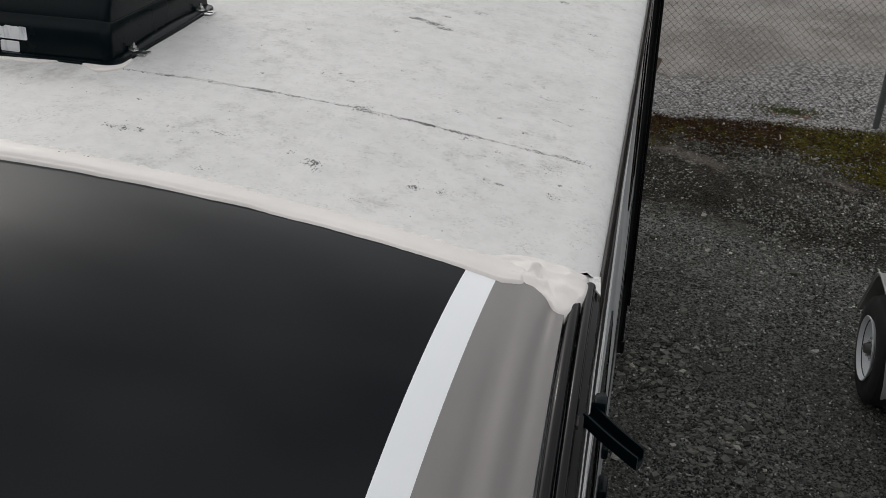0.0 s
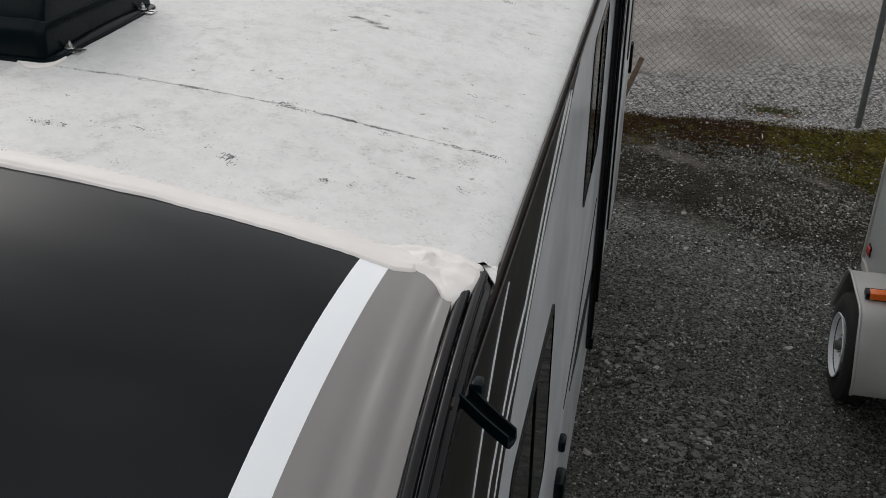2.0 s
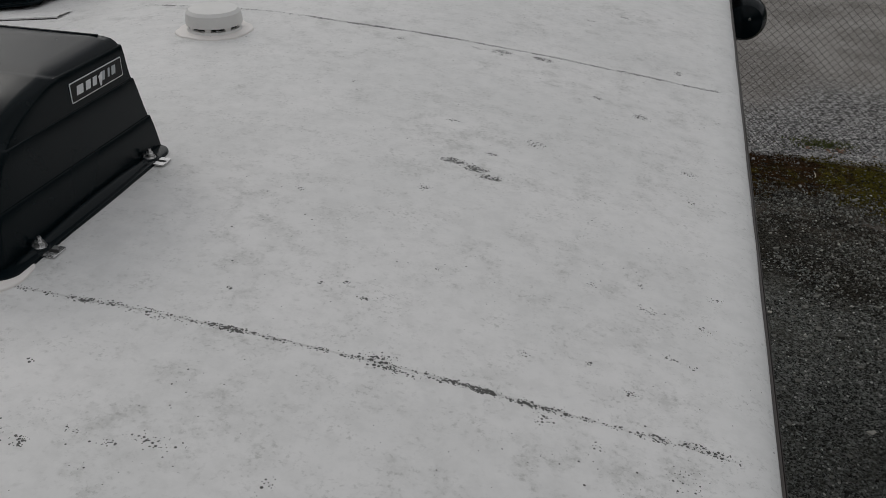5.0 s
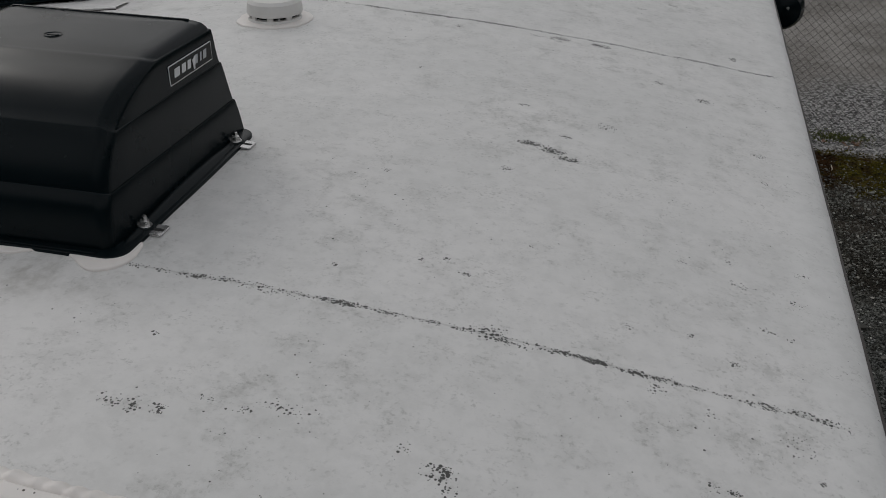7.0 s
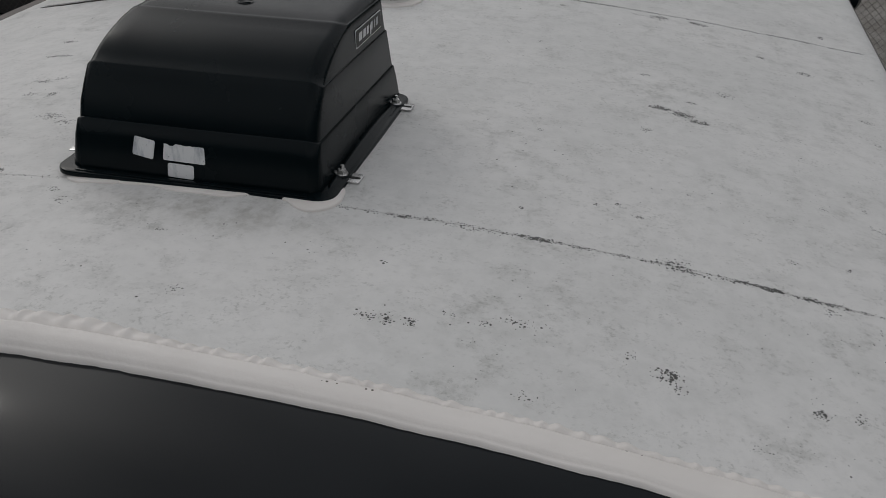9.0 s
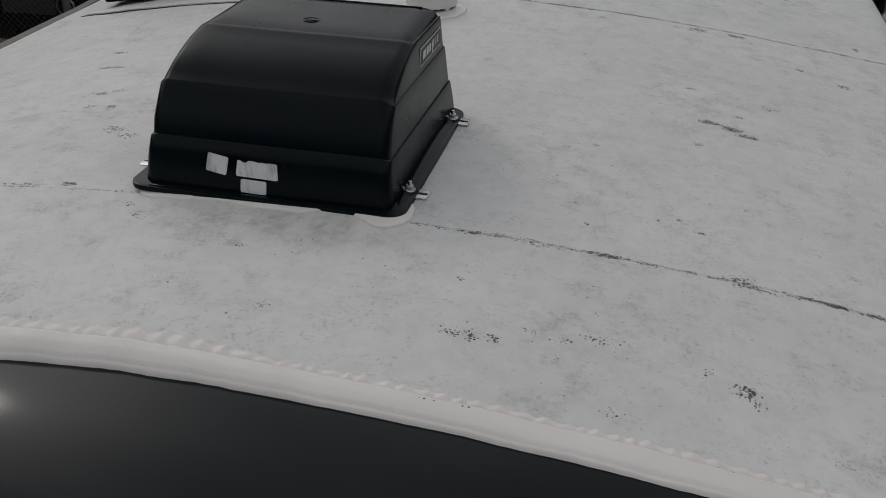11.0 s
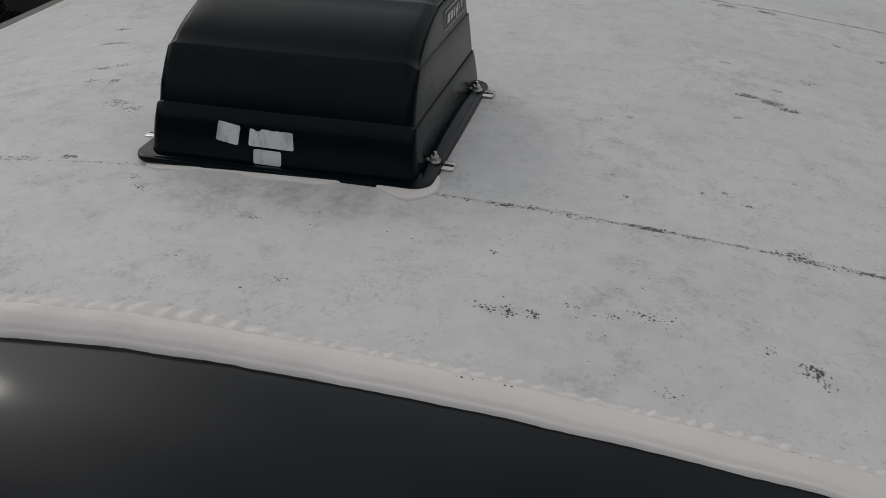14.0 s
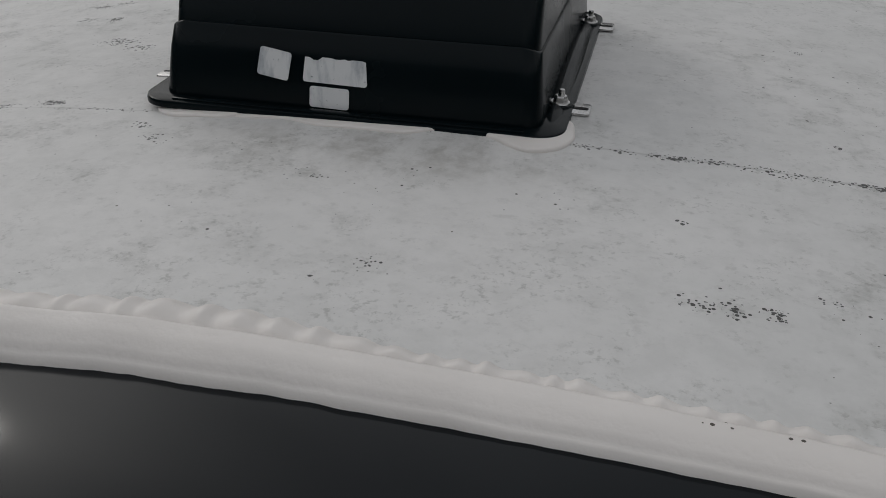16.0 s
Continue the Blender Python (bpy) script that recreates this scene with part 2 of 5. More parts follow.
EDGE_CLUMPS = [
    (0.988, -0.054, 0.012, 0.010, 0.55), (1.008, -0.178, 0.009, 0.007, 1.0), (0.985, -0.180, 0.014, 0.009, 0.45), (1.092, 0.157, 0.009, 0.008, 1.0),
    (1.063, 0.164, 0.017, 0.010, 0.45), (1.013, 0.064, 0.012, 0.010, 0.55), (0.960, 0.103, 0.006, 0.006, 0.7), (0.877, 0.085, 0.008, 0.006, 0.5),
    (0.943, 0.296, 0.010, 0.008, 0.6), (1.013, 0.329, 0.007, 0.008, 0.7), (1.033, 0.269, 0.024, 0.012, 0.65), (1.124, 0.346, 0.015, 0.010, 0.5),
    (1.108, 0.259, 0.014, 0.016, 0.4), (1.088, 0.657, 0.009, 0.006, 0.9), (1.081, 0.778, 0.022, 0.014, 0.6), (1.104, -0.122, 0.007, 0.007, 0.8),
    (1.095, -0.172, 0.018, 0.016, 0.45),
]
MIDDLE_CLUMPS = [
    (0.677, 0.592, 0.030, 0.013, 1.7), (0.712, 0.580, 0.028, 0.014, 1.5), (0.745, 0.558, 0.026, 0.012, 1.3), (0.637, 0.770, 0.018, 0.009, 0.65),
    (0.730, 0.653, 0.013, 0.008, 0.8), (0.798, 0.741, 0.024, 0.017, 0.7), (0.650, 0.472, 0.014, 0.014, 0.55), (0.468, 0.385, 0.010, 0.010, 0.6),
    (0.656, 0.118, 0.010, 0.008, 0.65), (0.589, 0.132, 0.006, 0.006, 0.9), (0.622, 0.146, 0.006, 0.006, 0.9), (0.484, 0.077, 0.006, 0.006, 0.9),
    (0.728, 0.234, 0.006, 0.006, 0.6), (0.997, 0.567, 0.007, 0.006, 0.6), (0.921, 0.494, 0.007, 0.006, 0.6), (0.401, 0.884, 0.008, 0.008, 0.5),
    (0.338, 0.850, 0.008, 0.008, 0.6),
]
BACK_CLUMPS = [
    (0.979, 1.005, 0.020, 0.017, 0.8), (0.883, 1.054, 0.013, 0.015, 0.8), (0.898, 1.701, 0.016, 0.012, 0.8), (0.818, 1.606, 0.015, 0.011, 0.6),
    (0.412, 1.193, 0.017, 0.013, 0.6), (1.050, 1.347, 0.012, 0.018, 1.0), (0.649, 1.213, 0.030, 0.022, 1.0), (0.745, 1.222, 0.026, 0.015, 1.5),
    (0.600, 1.215, 0.020, 0.014, 0.7),
]
OTHER_SIDE_CLUMPS = [
    (-0.660, 0.727, 0.022, 0.011, 1.1), (-0.613, 0.613, 0.038, 0.011, 1.2), (-0.536, 0.438, 0.027, 0.016, 0.8), (-0.506, 0.450, 0.018, 0.018, 0.6),
    (-0.517, 0.362, 0.018, 0.011, 1.0), (-0.469, 0.358, 0.015, 0.017, 0.9), (-0.394, 0.244, 0.036, 0.020, 0.75), (-0.353, 0.214, 0.024, 0.016, 0.7),
    (-0.736, 0.948, 0.008, 0.012, 0.9), (-0.865, 0.912, 0.015, 0.008, 0.7), (-0.454, 0.088, 0.007, 0.006, 0.5), (-0.421, 0.139, 0.008, 0.006, 0.5),
]
PATCHES = SEAM_CLUMPS + FRONT_CLUMPS + EDGE_CLUMPS + MIDDLE_CLUMPS + BACK_CLUMPS + OTHER_SIDE_CLUMPS


def membrane():
    m = Nodes("white_rubber_membrane", rough=0.7, specular=0.3)
    x, y, z = m.xyz()
    # slow grey dirt, cloudy at two sizes, and a streaky tone along the roof
    d1, d2, d3 = m.noise(3.2, 6.0, 0.62), m.noise(17.0, 6.0, 0.65), m.noise(70.0, 4.0, 0.6)
    base = m.mix(m.ramp(d1, 0.34, 0.66), (0.72, 0.71, 0.70), (0.665, 0.66, 0.65))
    cloud = m.math("MULTIPLY", m.math("MULTIPLY", m.ramp(d2, 0.46, 0.70), m.ramp(m.noise(5.0, 3.0), 0.42, 0.62)), m.ramp(m.noise(85.0, 5.0, 0.7), 0.38, 0.60, 0.25, 1.0))
    base = m.mix(m.math("MULTIPLY", cloud, 0.6), base, (0.40, 0.40, 0.385))
    base = m.mix(m.math("MULTIPLY", m.ramp(d3, 0.55, 0.75), 0.35), base, (0.45, 0.445, 0.43))
    base = m.mix(m.math("MULTIPLY", m.ramp(m.math("ADD", x, m.math("MULTIPLY", m.math("SUBTRACT", d2, 0.5), 0.04)), 1.10, 1.135), 0.8), base, (0.71, 0.705, 0.695))
    mott = m.noise(30.0, 6.0, 0.68)
    base = m.mix(m.math("MULTIPLY", m.ramp(mott, 0.40, 0.68), 0.22), base, (0.44, 0.438, 0.425))
    base = m.mix(m.math("MULTIPLY", m.ramp(mott, 0.42, 0.28), 0.3), base, (0.76, 0.75, 0.735))
    grain = m.noise(150.0, 5.0, 0.7)
    base = m.mix(m.math("MULTIPLY", m.math("MULTIPLY", m.ramp(grain, 0.52, 0.66), m.ramp(d2, 0.42, 0.62)), 0.5), base, (0.33, 0.33, 0.315))
    # brownish wash in front of the vent cover
    sm = m.vec("LENGTH", m.vec("MULTIPLY", m.vec("SUBTRACT", m.co, (0.06, -0.06, 3.08)), (4.4, 12.0, 0.0)))
    wash = m.math("MULTIPLY", m.ramp(sm, 1.2, 0.1), m.ramp(m.noise(30.0, 6.0, 0.7, stretch=(1.0, 0.5, 1.0)), 0.38, 0.62))
    base = m.mix(m.math("MULTIPLY", m.math("MULTIPLY", wash, m.ramp(d3, 0.35, 0.6, 0.4, 1.0)), 0.5), base, (0.30, 0.285, 0.26))
    # vent cover's soft shadow to its right, painted into the colour and mottled like grime
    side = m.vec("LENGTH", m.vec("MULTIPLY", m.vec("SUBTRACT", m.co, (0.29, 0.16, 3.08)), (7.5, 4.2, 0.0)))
    vent_shade = m.math("MULTIPLY", m.ramp(side, 1.2, 0.1), m.ramp(m.noise(22.0, 6.0, 0.7), 0.34, 0.62, 0.35, 1.0))
    base = m.mix(m.math("MULTIPLY", vent_shade, 0.34), base, (0.47, 0.475, 0.48))
    # density of the mildew dots
    wob = m.math("MULTIPLY", m.math("SUBTRACT", m.noise(7.0, 2.0), 0.5), 0.010)
    ys = m.math("ADD", y, wob)
    s1 = m.math("ABSOLUTE", m.math("ADD", ys, 0.009))
    seam_y = m.math("ADD", 1.248, m.math("MULTIPLY", 0.13, m.math("POWER", m.math("ABSOLUTE", m.math("SUBTRACT", m.math("MAXIMUM", x, 0.05), 0.6)), 2.0)))
    s2 = m.math("ABSOLUTE", m.math("SUBTRACT", ys, seam_y))
    along = m.noise(4.5, 3.0, 0.6, stretch=(1.0, 0.02, 0.02))
    inside = m.math("LESS_THAN", m.math("ABSOLUTE", x), 1.15)
    dens1 = m.math("MULTIPLY", m.ramp(s1, 0.008, 0.0005), m.ramp(along, 0.36, 0.60, 0.3, 0.85))
    dens1 = m.math("MULTIPLY", dens1, m.math("MULTIPLY", m.ramp(x, -0.6, -0.30, 0.7, 0.9), m.ramp(x, 0.35, 0.65, 0.7, 1.1)))
    dens2 = m.math("MULTIPLY", m.ramp(s2, 0.010, 0.001), m.math("MULTIPLY", m.ramp(along, 0.34, 0.62, 0.4, 1.5), m.ramp(x, -0.32, -0.22)))
    dens = m.math("MULTIPLY", m.math("MAXIMUM", dens1, dens2), inside)
    for px, py, rx, ry, k in PATCHES:
        q = m.vec("LENGTH", m.vec("MULTIPLY", m.vec("SUBTRACT", m.co, (px, py, 3.0)), (0.98 / rx, 0.98 / ry, 0.0)))
        dens = m.math("MAXIMUM", dens, m.ramp(q, 1.25, 0.2, 0.0, k))
    dens = m.math("MULTIPLY", dens, m.ramp(m.noise(55.0, 2.0), 0.36, 0.56, 0.45, 1.05))
    stray = m.math("MULTIPLY", m.ramp(m.noise(5.0, 2.0), 0.52, 0.68), 0.010)
    dens = m.math("MAXIMUM", dens, m.math("ADD", stray, 0.0012))
    dots = 0.0
    for scale, size in ((200.0, 0.58), (330.0, 0.56)):
        co = m.vec("MULTIPLY", m.vec("ADD", m.co, (0.31 * size, 0.17, 0)), (1.0, 1.0, 0.0))
        dist, cell = m.voronoi(scale, co=co), m.xyz(m.voronoi(scale, "Color", co=co))
        radius = m.math("MULTIPLY", m.math("ADD", m.math("MULTIPLY", cell[1], 0.55), 0.45), m.math("ADD", m.math("MULTIPLY", dens, 0.28), size - 0.22))
        on = m.math("MULTIPLY", m.ramp(m.math("SUBTRACT", radius, dist), -0.02, 0.06), m.math("LESS_THAN", cell[0], m.math("MULTIPLY", dens, 1.4)))
        dots = m.math("MAXIMUM", dots, on)
    dots = m.math("MAXIMUM", dots, m.math("MULTIPLY", m.ramp(dens, 0.3, 1.1), 0.16))
    # hairline of the laps
    hair = m.math("MULTIPLY", m.math("MAXIMUM", m.ramp(s1, 0.003, 0.0005), m.math("MULTIPLY", m.ramp(s2, 0.003, 0.0005), m.ramp(x, -0.32, -0.22))), m.math("MULTIPLY", inside, m.ramp(along, 0.35, 0.55, 0.05, 0.22)))
    base = m.mix(hair, base, (0.2, 0.195, 0.18))
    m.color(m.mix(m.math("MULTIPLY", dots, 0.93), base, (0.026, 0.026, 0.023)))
    m.rough(m.ramp(d2, 0.3, 0.7, 0.44, 0.56))
    lap = m.math("MAXIMUM", m.ramp(s1, 0.02, 0.0), m.math("MULTIPLY", m.ramp(s2, 0.02, 0.0), m.ramp(x, -0.32, -0.22)))
    m.bump(m.math("ADD", m.math("MULTIPLY", m.noise(45.0, 4.0), 0.5), lap), 0.22, 0.004)
    return m.mat


M_ROOF = membrane()


def ground_material():
    m = Nodes("gravel_yard", rough=0.9, specular=0.04)
    x, y, z = m.xyz()
    wv = m.math("MULTIPLY", m.math("SUBTRACT", m.noise(0.9, 4.0, 0.6), 0.5), 0.9)
    fine = m.math("MULTIPLY", m.math("SUBTRACT", m.noise(6.0, 4.0, 0.6), 0.5), 0.5)
    yy = m.math("ADD", m.math("ADD", y, wv), fine)
    grit = m.noise(190.0, 3.0, 0.7)
    cell = m.xyz(m.voronoi(48.0, "Color"))[0]
    cell2 = m.xyz(m.voronoi(120.0, "Color"))[0]
    blot = m.noise(1.3, 5.0, 0.6)
    near = m.mix(m.ramp(cell2, 0.1, 0.95), (0.014, 0.0145, 0.013), (0.200, 0.206, 0.188))
    near = m.mix(m.math("MULTIPLY", m.ramp(cell, 0.72, 0.95), 0.7), near, (0.32, 0.315, 0.30))
    near = m.mix(m.math("MULTIPLY", m.ramp(blot, 0.42, 0.66), 0.5), near, (0.095, 0.092, 0.078))
    # finer grey patch, then a dark damp band with small stones
    damp = m.vec("LENGTH", m.vec("MULTIPLY", m.vec("SUBTRACT", m.co, (3.1, 5.35, 0.0)), (2.0, 2.6, 0.0)))
    near = m.mix(m.math("MULTIPLY", m.ramp(damp, 1.3, 0.5), 0.75), near, (0.020, 0.016, 0.012))
    band = m.math("ADD", yy, m.math("MULTIPLY", m.math("SUBTRACT", x, 1.6), 0.38))
    wet = m.math("MULTIPLY", m.ramp(band, 5.35, 5.85), m.ramp(m.noise(1.9, 5.0, 0.6), 0.30, 0.52, 0.80, 1.0))
    near = m.mix(wet, near, m.mix(m.ramp(cell2, 0.35, 1.0), (0.008, 0.0070, 0.0052), (0.075, 0.068, 0.055)))
    dirt = m.math("MULTIPLY", m.ramp(m.math("ADD", band, fine), 6.25, 6.8), m.ramp(m.noise(5.0, 5.0, 0.65), 0.40, 0.60))
    near = m.mix(m.math("MULTIPLY", dirt, 0.6), near, m.mix(m.ramp(cell2, 0.2, 0.95), (0.050, 0.040, 0.031), (0.150, 0.132, 0.112)))
    for ax, ay, bx, by, wd in ((1.10, 7.08, 1.95, 6.56, 0.13), (2.74, 6.56, 3.04, 6.37, 0.06)):
        ln = math.hypot(bx - ax, by - ay)
        along = m.vec("DOT_PRODUCT", m.vec("SUBTRACT", m.co, (ax, ay, 0)), ((bx - ax) / ln, (by - ay) / ln, 0))
        side = m.vec("DOT_PRODUCT", m.vec("SUBTRACT", m.co, (ax, ay, 0)), (-(by - ay) / ln, (bx - ax) / ln, 0))
        side = m.math("ABSOLUTE", m.math("ADD", side, m.math("MULTIPLY", fine, 0.4)))
        bare = m.math("MULTIPLY", m.ramp(side, wd, wd * 0.4), m.math("MULTIPLY", m.ramp(along, -0.1, 0.08), m.ramp(along, ln + 0.1, ln - 0.1)))
        near = m.mix(m.math("MULTIPLY", bare, 0.8), near, m.mix(m.ramp(cell2, 0.2, 0.95), (0.110, 0.092, 0.078), (0.185, 0.165, 0.147)))
    tone = m.math("ADD", m.math("SUBTRACT", m.noise(3.2, 5.0, 0.65), 0.5), m.ramp(x, 2.3, 3.0, -0.06, 0.12))
    moss = m.mix(m.ramp(tone, -0.10, 0.14), (0.052, 0.024, 0.007), (0.105, 0.090, 0.012))
    moss = m.mix(m.math("MULTIPLY", m.ramp(m.noise(24.0, 5.0, 0.65), 0.42, 0.62), 0.8), moss, (0.010, 0.007, 0.004))
    edge = m.math("ADD", m.math("SUBTRACT", yy, 7.05), m.math("MULTIPLY", m.math("MAXIMUM", m.math("SUBTRACT", x, 2.55), 0.0), 0.85))
    pale = m.mix(m.ramp(cell, 0.1, 0.9), (0.10, 0.098, 0.096), (0.50, 0.49, 0.475))
    lot = m.mix(m.ramp(m.noise(0.75, 6.0, 0.68), 0.38, 0.62), (0.225, 0.207, 0.187), (0.40, 0.375, 0.347))
    lot = m.mix(m.math("MULTIPLY", m.ramp(cell2, 0.3, 0.95), 0.35), lot, (0.44, 0.425, 0.41))
    lot = m.mix(m.math("MULTIPLY", m.ramp(m.noise(2.5, 6.0, 0.7), 0.58, 0.7), 0.5), lot, (0.13, 0.12, 0.11))
    lot = m.mix(m.math("MULTIPLY", m.ramp(cell, 0.55, 0.95), 0.45), lot, (0.50, 0.485, 0.46))
    lot = m.mix(m.math("MULTIPLY", m.ramp(m.noise(26.0, 5.0, 0.7), 0.52, 0.68), 0.55), lot, (0.12, 0.108, 0.095))
    cr = m.math("ABSOLUTE", m.math("ADD", m.math("SUBTRACT", y, 8.95), m.math("MULTIPLY", m.math("SUBTRACT", m.noise(3.0, 5.0), 0.5), 0.5)))
    lot = m.mix(m.math("MULTIPLY", m.math("MULTIPLY", m.ramp(cr, 0.06, 0.01), m.ramp(x, 2.07, 1.8)), 0.7), lot, (0.075, 0.07, 0.062))
    c = m.mix(m.ramp(m.math("ADD", edge, m.math("MULTIPLY", fine, 0.6)), -0.10, 0.10), near, moss)
    c = m.mix(m.ramp(yy, 7.62, 7.88), c, pale)
    c = m.mix(m.ramp(m.math("SUBTRACT", yy, m.ramp(x, 1.8, 2.8, 0.0, 0.9)), 8.3, 9.3), c, lot)
    m.color(m.mix(m.math("MULTIPLY", m.ramp(grit, 0.40, 0.62), 0.36), c, (0.012, 0.0115, 0.0105)))
    m.rough(m.ramp(m.math("MULTIPLY", m.ramp(damp, 1.2, 0.5), 1.0), 0.0, 1.0, 0.85, 0.55))
    m.bump(m.math("ADD", m.voronoi(48.0), m.math("MULTIPLY", grit, 0.6)), 0.8, 0.018)
    return m.mat


M_GROUND = ground_material()


def stone_material(name, a, b, c):
    m = Nodes(name, rough=0.85, specular=0.15)
    r = m.island()
    col = m.mix(m.ramp(r, 0.0, 0.75), a, b)
    col = m.mix(m.ramp(r, 0.9, 1.0), col, c)
    col = m.mix(m.math("MULTIPLY", m.ramp(m.noise(80.0, 4.0), 0.4, 0.7), 0.5), col, (0.04, 0.038, 0.036))
    m.color(col)
    m.bump(m.noise(150.0, 3.0), 0.4, 0.004)
    return m.mat


M_STONE = stone_material("dark_crushed_stone", (0.016, 0.017, 0.015), (0.225, 0.232, 0.215), (0.60, 0.59, 0.55))
M_STONE_LIGHT = stone_material("light_crushed_stone", (0.045, 0.044, 0.039), (0.205, 0.202, 0.180), (0.50, 0.48, 0.43))
M_STONE_PALE = stone_material("pale_crushed_stone", (0.12, 0.118, 0.115), (0.46, 0.452, 0.44), (0.66, 0.65, 0.63))


def moss_material():
    m = Nodes("moss_and_weeds", rough=0.9, specular=0.2)
    x, y, z = m.xyz()
    tone = m.math("ADD", m.math("SUBTRACT", m.noise(3.2, 5.0, 0.65), 0.5), m.ramp(x, 2.3, 3.0, -0.06, 0.12))
    col = m.mix(m.ramp(tone, -0.10, 0.12), (0.066, 0.028, 0.008), (0.15, 0.130, 0.012))
    col = m.mix(m.math("MULTIPLY", m.ramp(m.noise(14.0, 5.0, 0.65), 0.46, 0.60), 0.75), col, (0.012, 0.009, 0.005))
    m.color(m.mix(m.math("MULTIPLY", m.island(), 0.6), col, (0.022, 0.015, 0.007)))
    m.bump(m.noise(150.0, 3.0), 0.4, 0.004)
    return m.mat


M_MOSS = moss_material()


# ---- mesh helpers ----
def mesh_of(name, verts, faces, smooth=False, angle=None):
    me = bpy.data.meshes.new(name)
    me.from_pydata([tuple(v) for v in verts], [], faces)
    me.update()
    if smooth:
        me.shade_smooth()
        if angle:
            me.set_sharp_from_angle(angle=radians(angle))
    return me


def part(name, data, material, parent=None, label="", at=None):
    """Links a bmesh or a mesh as one object, under a thing or a part."""
    if isinstance(data, bmesh.types.BMesh):
        me = bpy.data.meshes.new(name)
        bmesh.ops.recalc_face_normals(data, faces=data.faces)
        data.to_mesh(me)
        data.free()
        me.shade_smooth()
        me.set_sharp_from_angle(angle=radians(35))
    else:
        me = data
    me.materials.clear()
    me.materials.append(material)
    ob = new(name, me)
    if parent is not None:
        ob.parent = parent
    if at is not None:
        ob.matrix_basis = at
    if label:
        ob["label"] = label
    return ob


def empty(name, m=None):
    ob = new(name)
    ob.empty_display_size = 0.1
    if m is not None:
        ob.matrix_basis = m
    return ob


def box(x0, x1, y0, y1, z0, z1, bevel=0.0, segs=2):
    bm = bmesh.new()
    bmesh.ops.create_cube(bm, size=1.0)
    for v in bm.verts:
        v.co = Vector(((x0 + x1) / 2 + v.co.x * (x1 - x0), (y0 + y1) / 2 + v.co.y * (y1 - y0), (z0 + z1) / 2 + v.co.z * (z1 - z0)))
    if bevel:
        bmesh.ops.bevel(bm, geom=bm.edges[:], offset=bevel, segments=segs, profile=0.5, affect="EDGES", clamp_overlap=True)
    return bm


def prism(points, depth, m=Matrix(), bevel=0.0, segs=2):
    """A polygon in the plane of its own x and y, raised by depth, then moved by m."""
    bm = bmesh.new()
    vs = [bm.verts.new((x, y, 0)) for x, y in points]
    f = bm.faces.new(vs)
    up = bmesh.ops.extrude_face_region(bm, geom=[f])
    bmesh.ops.translate(bm, vec=(0, 0, depth), verts=[g for g in up["geom"] if isinstance(g, bmesh.types.BMVert)])
    if bevel:
        bmesh.ops.bevel(bm, geom=[e for e in bm.edges if abs(e.verts[0].co.z - e.verts[1].co.z) < 1e-6 and e.verts[0].co.z > depth / 2], offset=bevel, segments=segs, profile=0.5, affect="EDGES")
    bmesh.ops.transform(bm, matrix=m, verts=bm.verts)
    return bm


def rounded(x0, x1, y0, y1, r, n=5):
    pts = []
    for cx, cy, a in ((x1 - r, y1 - r, 0), (x0 + r, y1 - r, 90), (x0 + r, y0 + r, 180), (x1 - r, y0 + r, 270)):
        for i in range(n + 1):
            t = radians(a + 90 * i / n)
            pts.append((cx + r * math.cos(t), cy + r * math.sin(t)))
    return pts


def sweep(path, section, closed=True, cap=True):
    """A section (pairs across and up) carried along a path of (place, across, up)."""
    verts, faces, n = [], [], len(section)
    for p, a, u in path:
        p, a, u = Vector(p), Vector(a), Vector(u)
        verts += [p + a * s + u * h for s, h in section]
    for i in range(len(path) - 1):
        for k in range(n if closed else n - 1):
            j = (k + 1) % n
            faces.append((i * n + k, i * n + j, (i + 1) * n + j, (i + 1) * n + k))
    if closed and cap:
        faces.append(tuple(range(n))[::-1])
        faces.append(tuple((len(path) - 1) * n + k for k in range(n)))
    return mesh_of("swept", verts, faces, True, 40)


def ring(r, n=10, squash=1.0):
    return [(r * math.cos(2 * math.pi * k / n), r * squash * math.sin(2 * math.pi * k / n)) for k in range(n)]


def lathe(profile, n=32, m=Matrix()):
    """Turns (radius, height) pairs round z."""
    bm = bmesh.new()
    rows = []
    for r, h in profile:
        if r < 1e-6:
            rows.append([bm.verts.new((0, 0, h))])
        else:
            rows.append([bm.verts.new((r * math.cos(2 * math.pi * k / n), r * math.sin(2 * math.pi * k / n), h)) for k in range(n)])
    for a, b in zip(rows, rows[1:]):
        for k in range(n):
            j = (k + 1) % n
            if len(a) == 1:
                bm.faces.new((a[0], b[k], b[j]))
            elif len(b) == 1:
                bm.faces.new((a[k], a[j], b[0]))
            else:
                bm.faces.new((a[k], a[j], b[j], b[k]))
    bmesh.ops.transform(bm, matrix=m, verts=bm.verts)
    return bm


# ---- the shape of the roof and nose ----
HALF, BACK, BOTTOM = 1.2, 5.3, 0.60
CAP_Y = -0.45


TILT = -0.0193


def roof_z(x, y=0.0):
    """The crowned roof, which falls slightly towards the back."""
    return 3.083 + 0.0007 * x - 0.0936 * x * x - 0.14 * max(0.0, -x - 0.8) ** 2 + TILT * y


def nose_z(x):
    """Where the fibreglass nose meets the roof."""
    return 3.08 + 0.0208 * x - 0.102 * x * x + 0.0416 * max(0.0, -x - 0.3)


def drop(s):
    """How far the nose has fallen, s metres ahead of the roof's end."""
    return 0.028 + 0.033 * s - 0.512 * s * s - 0.024 * s**3


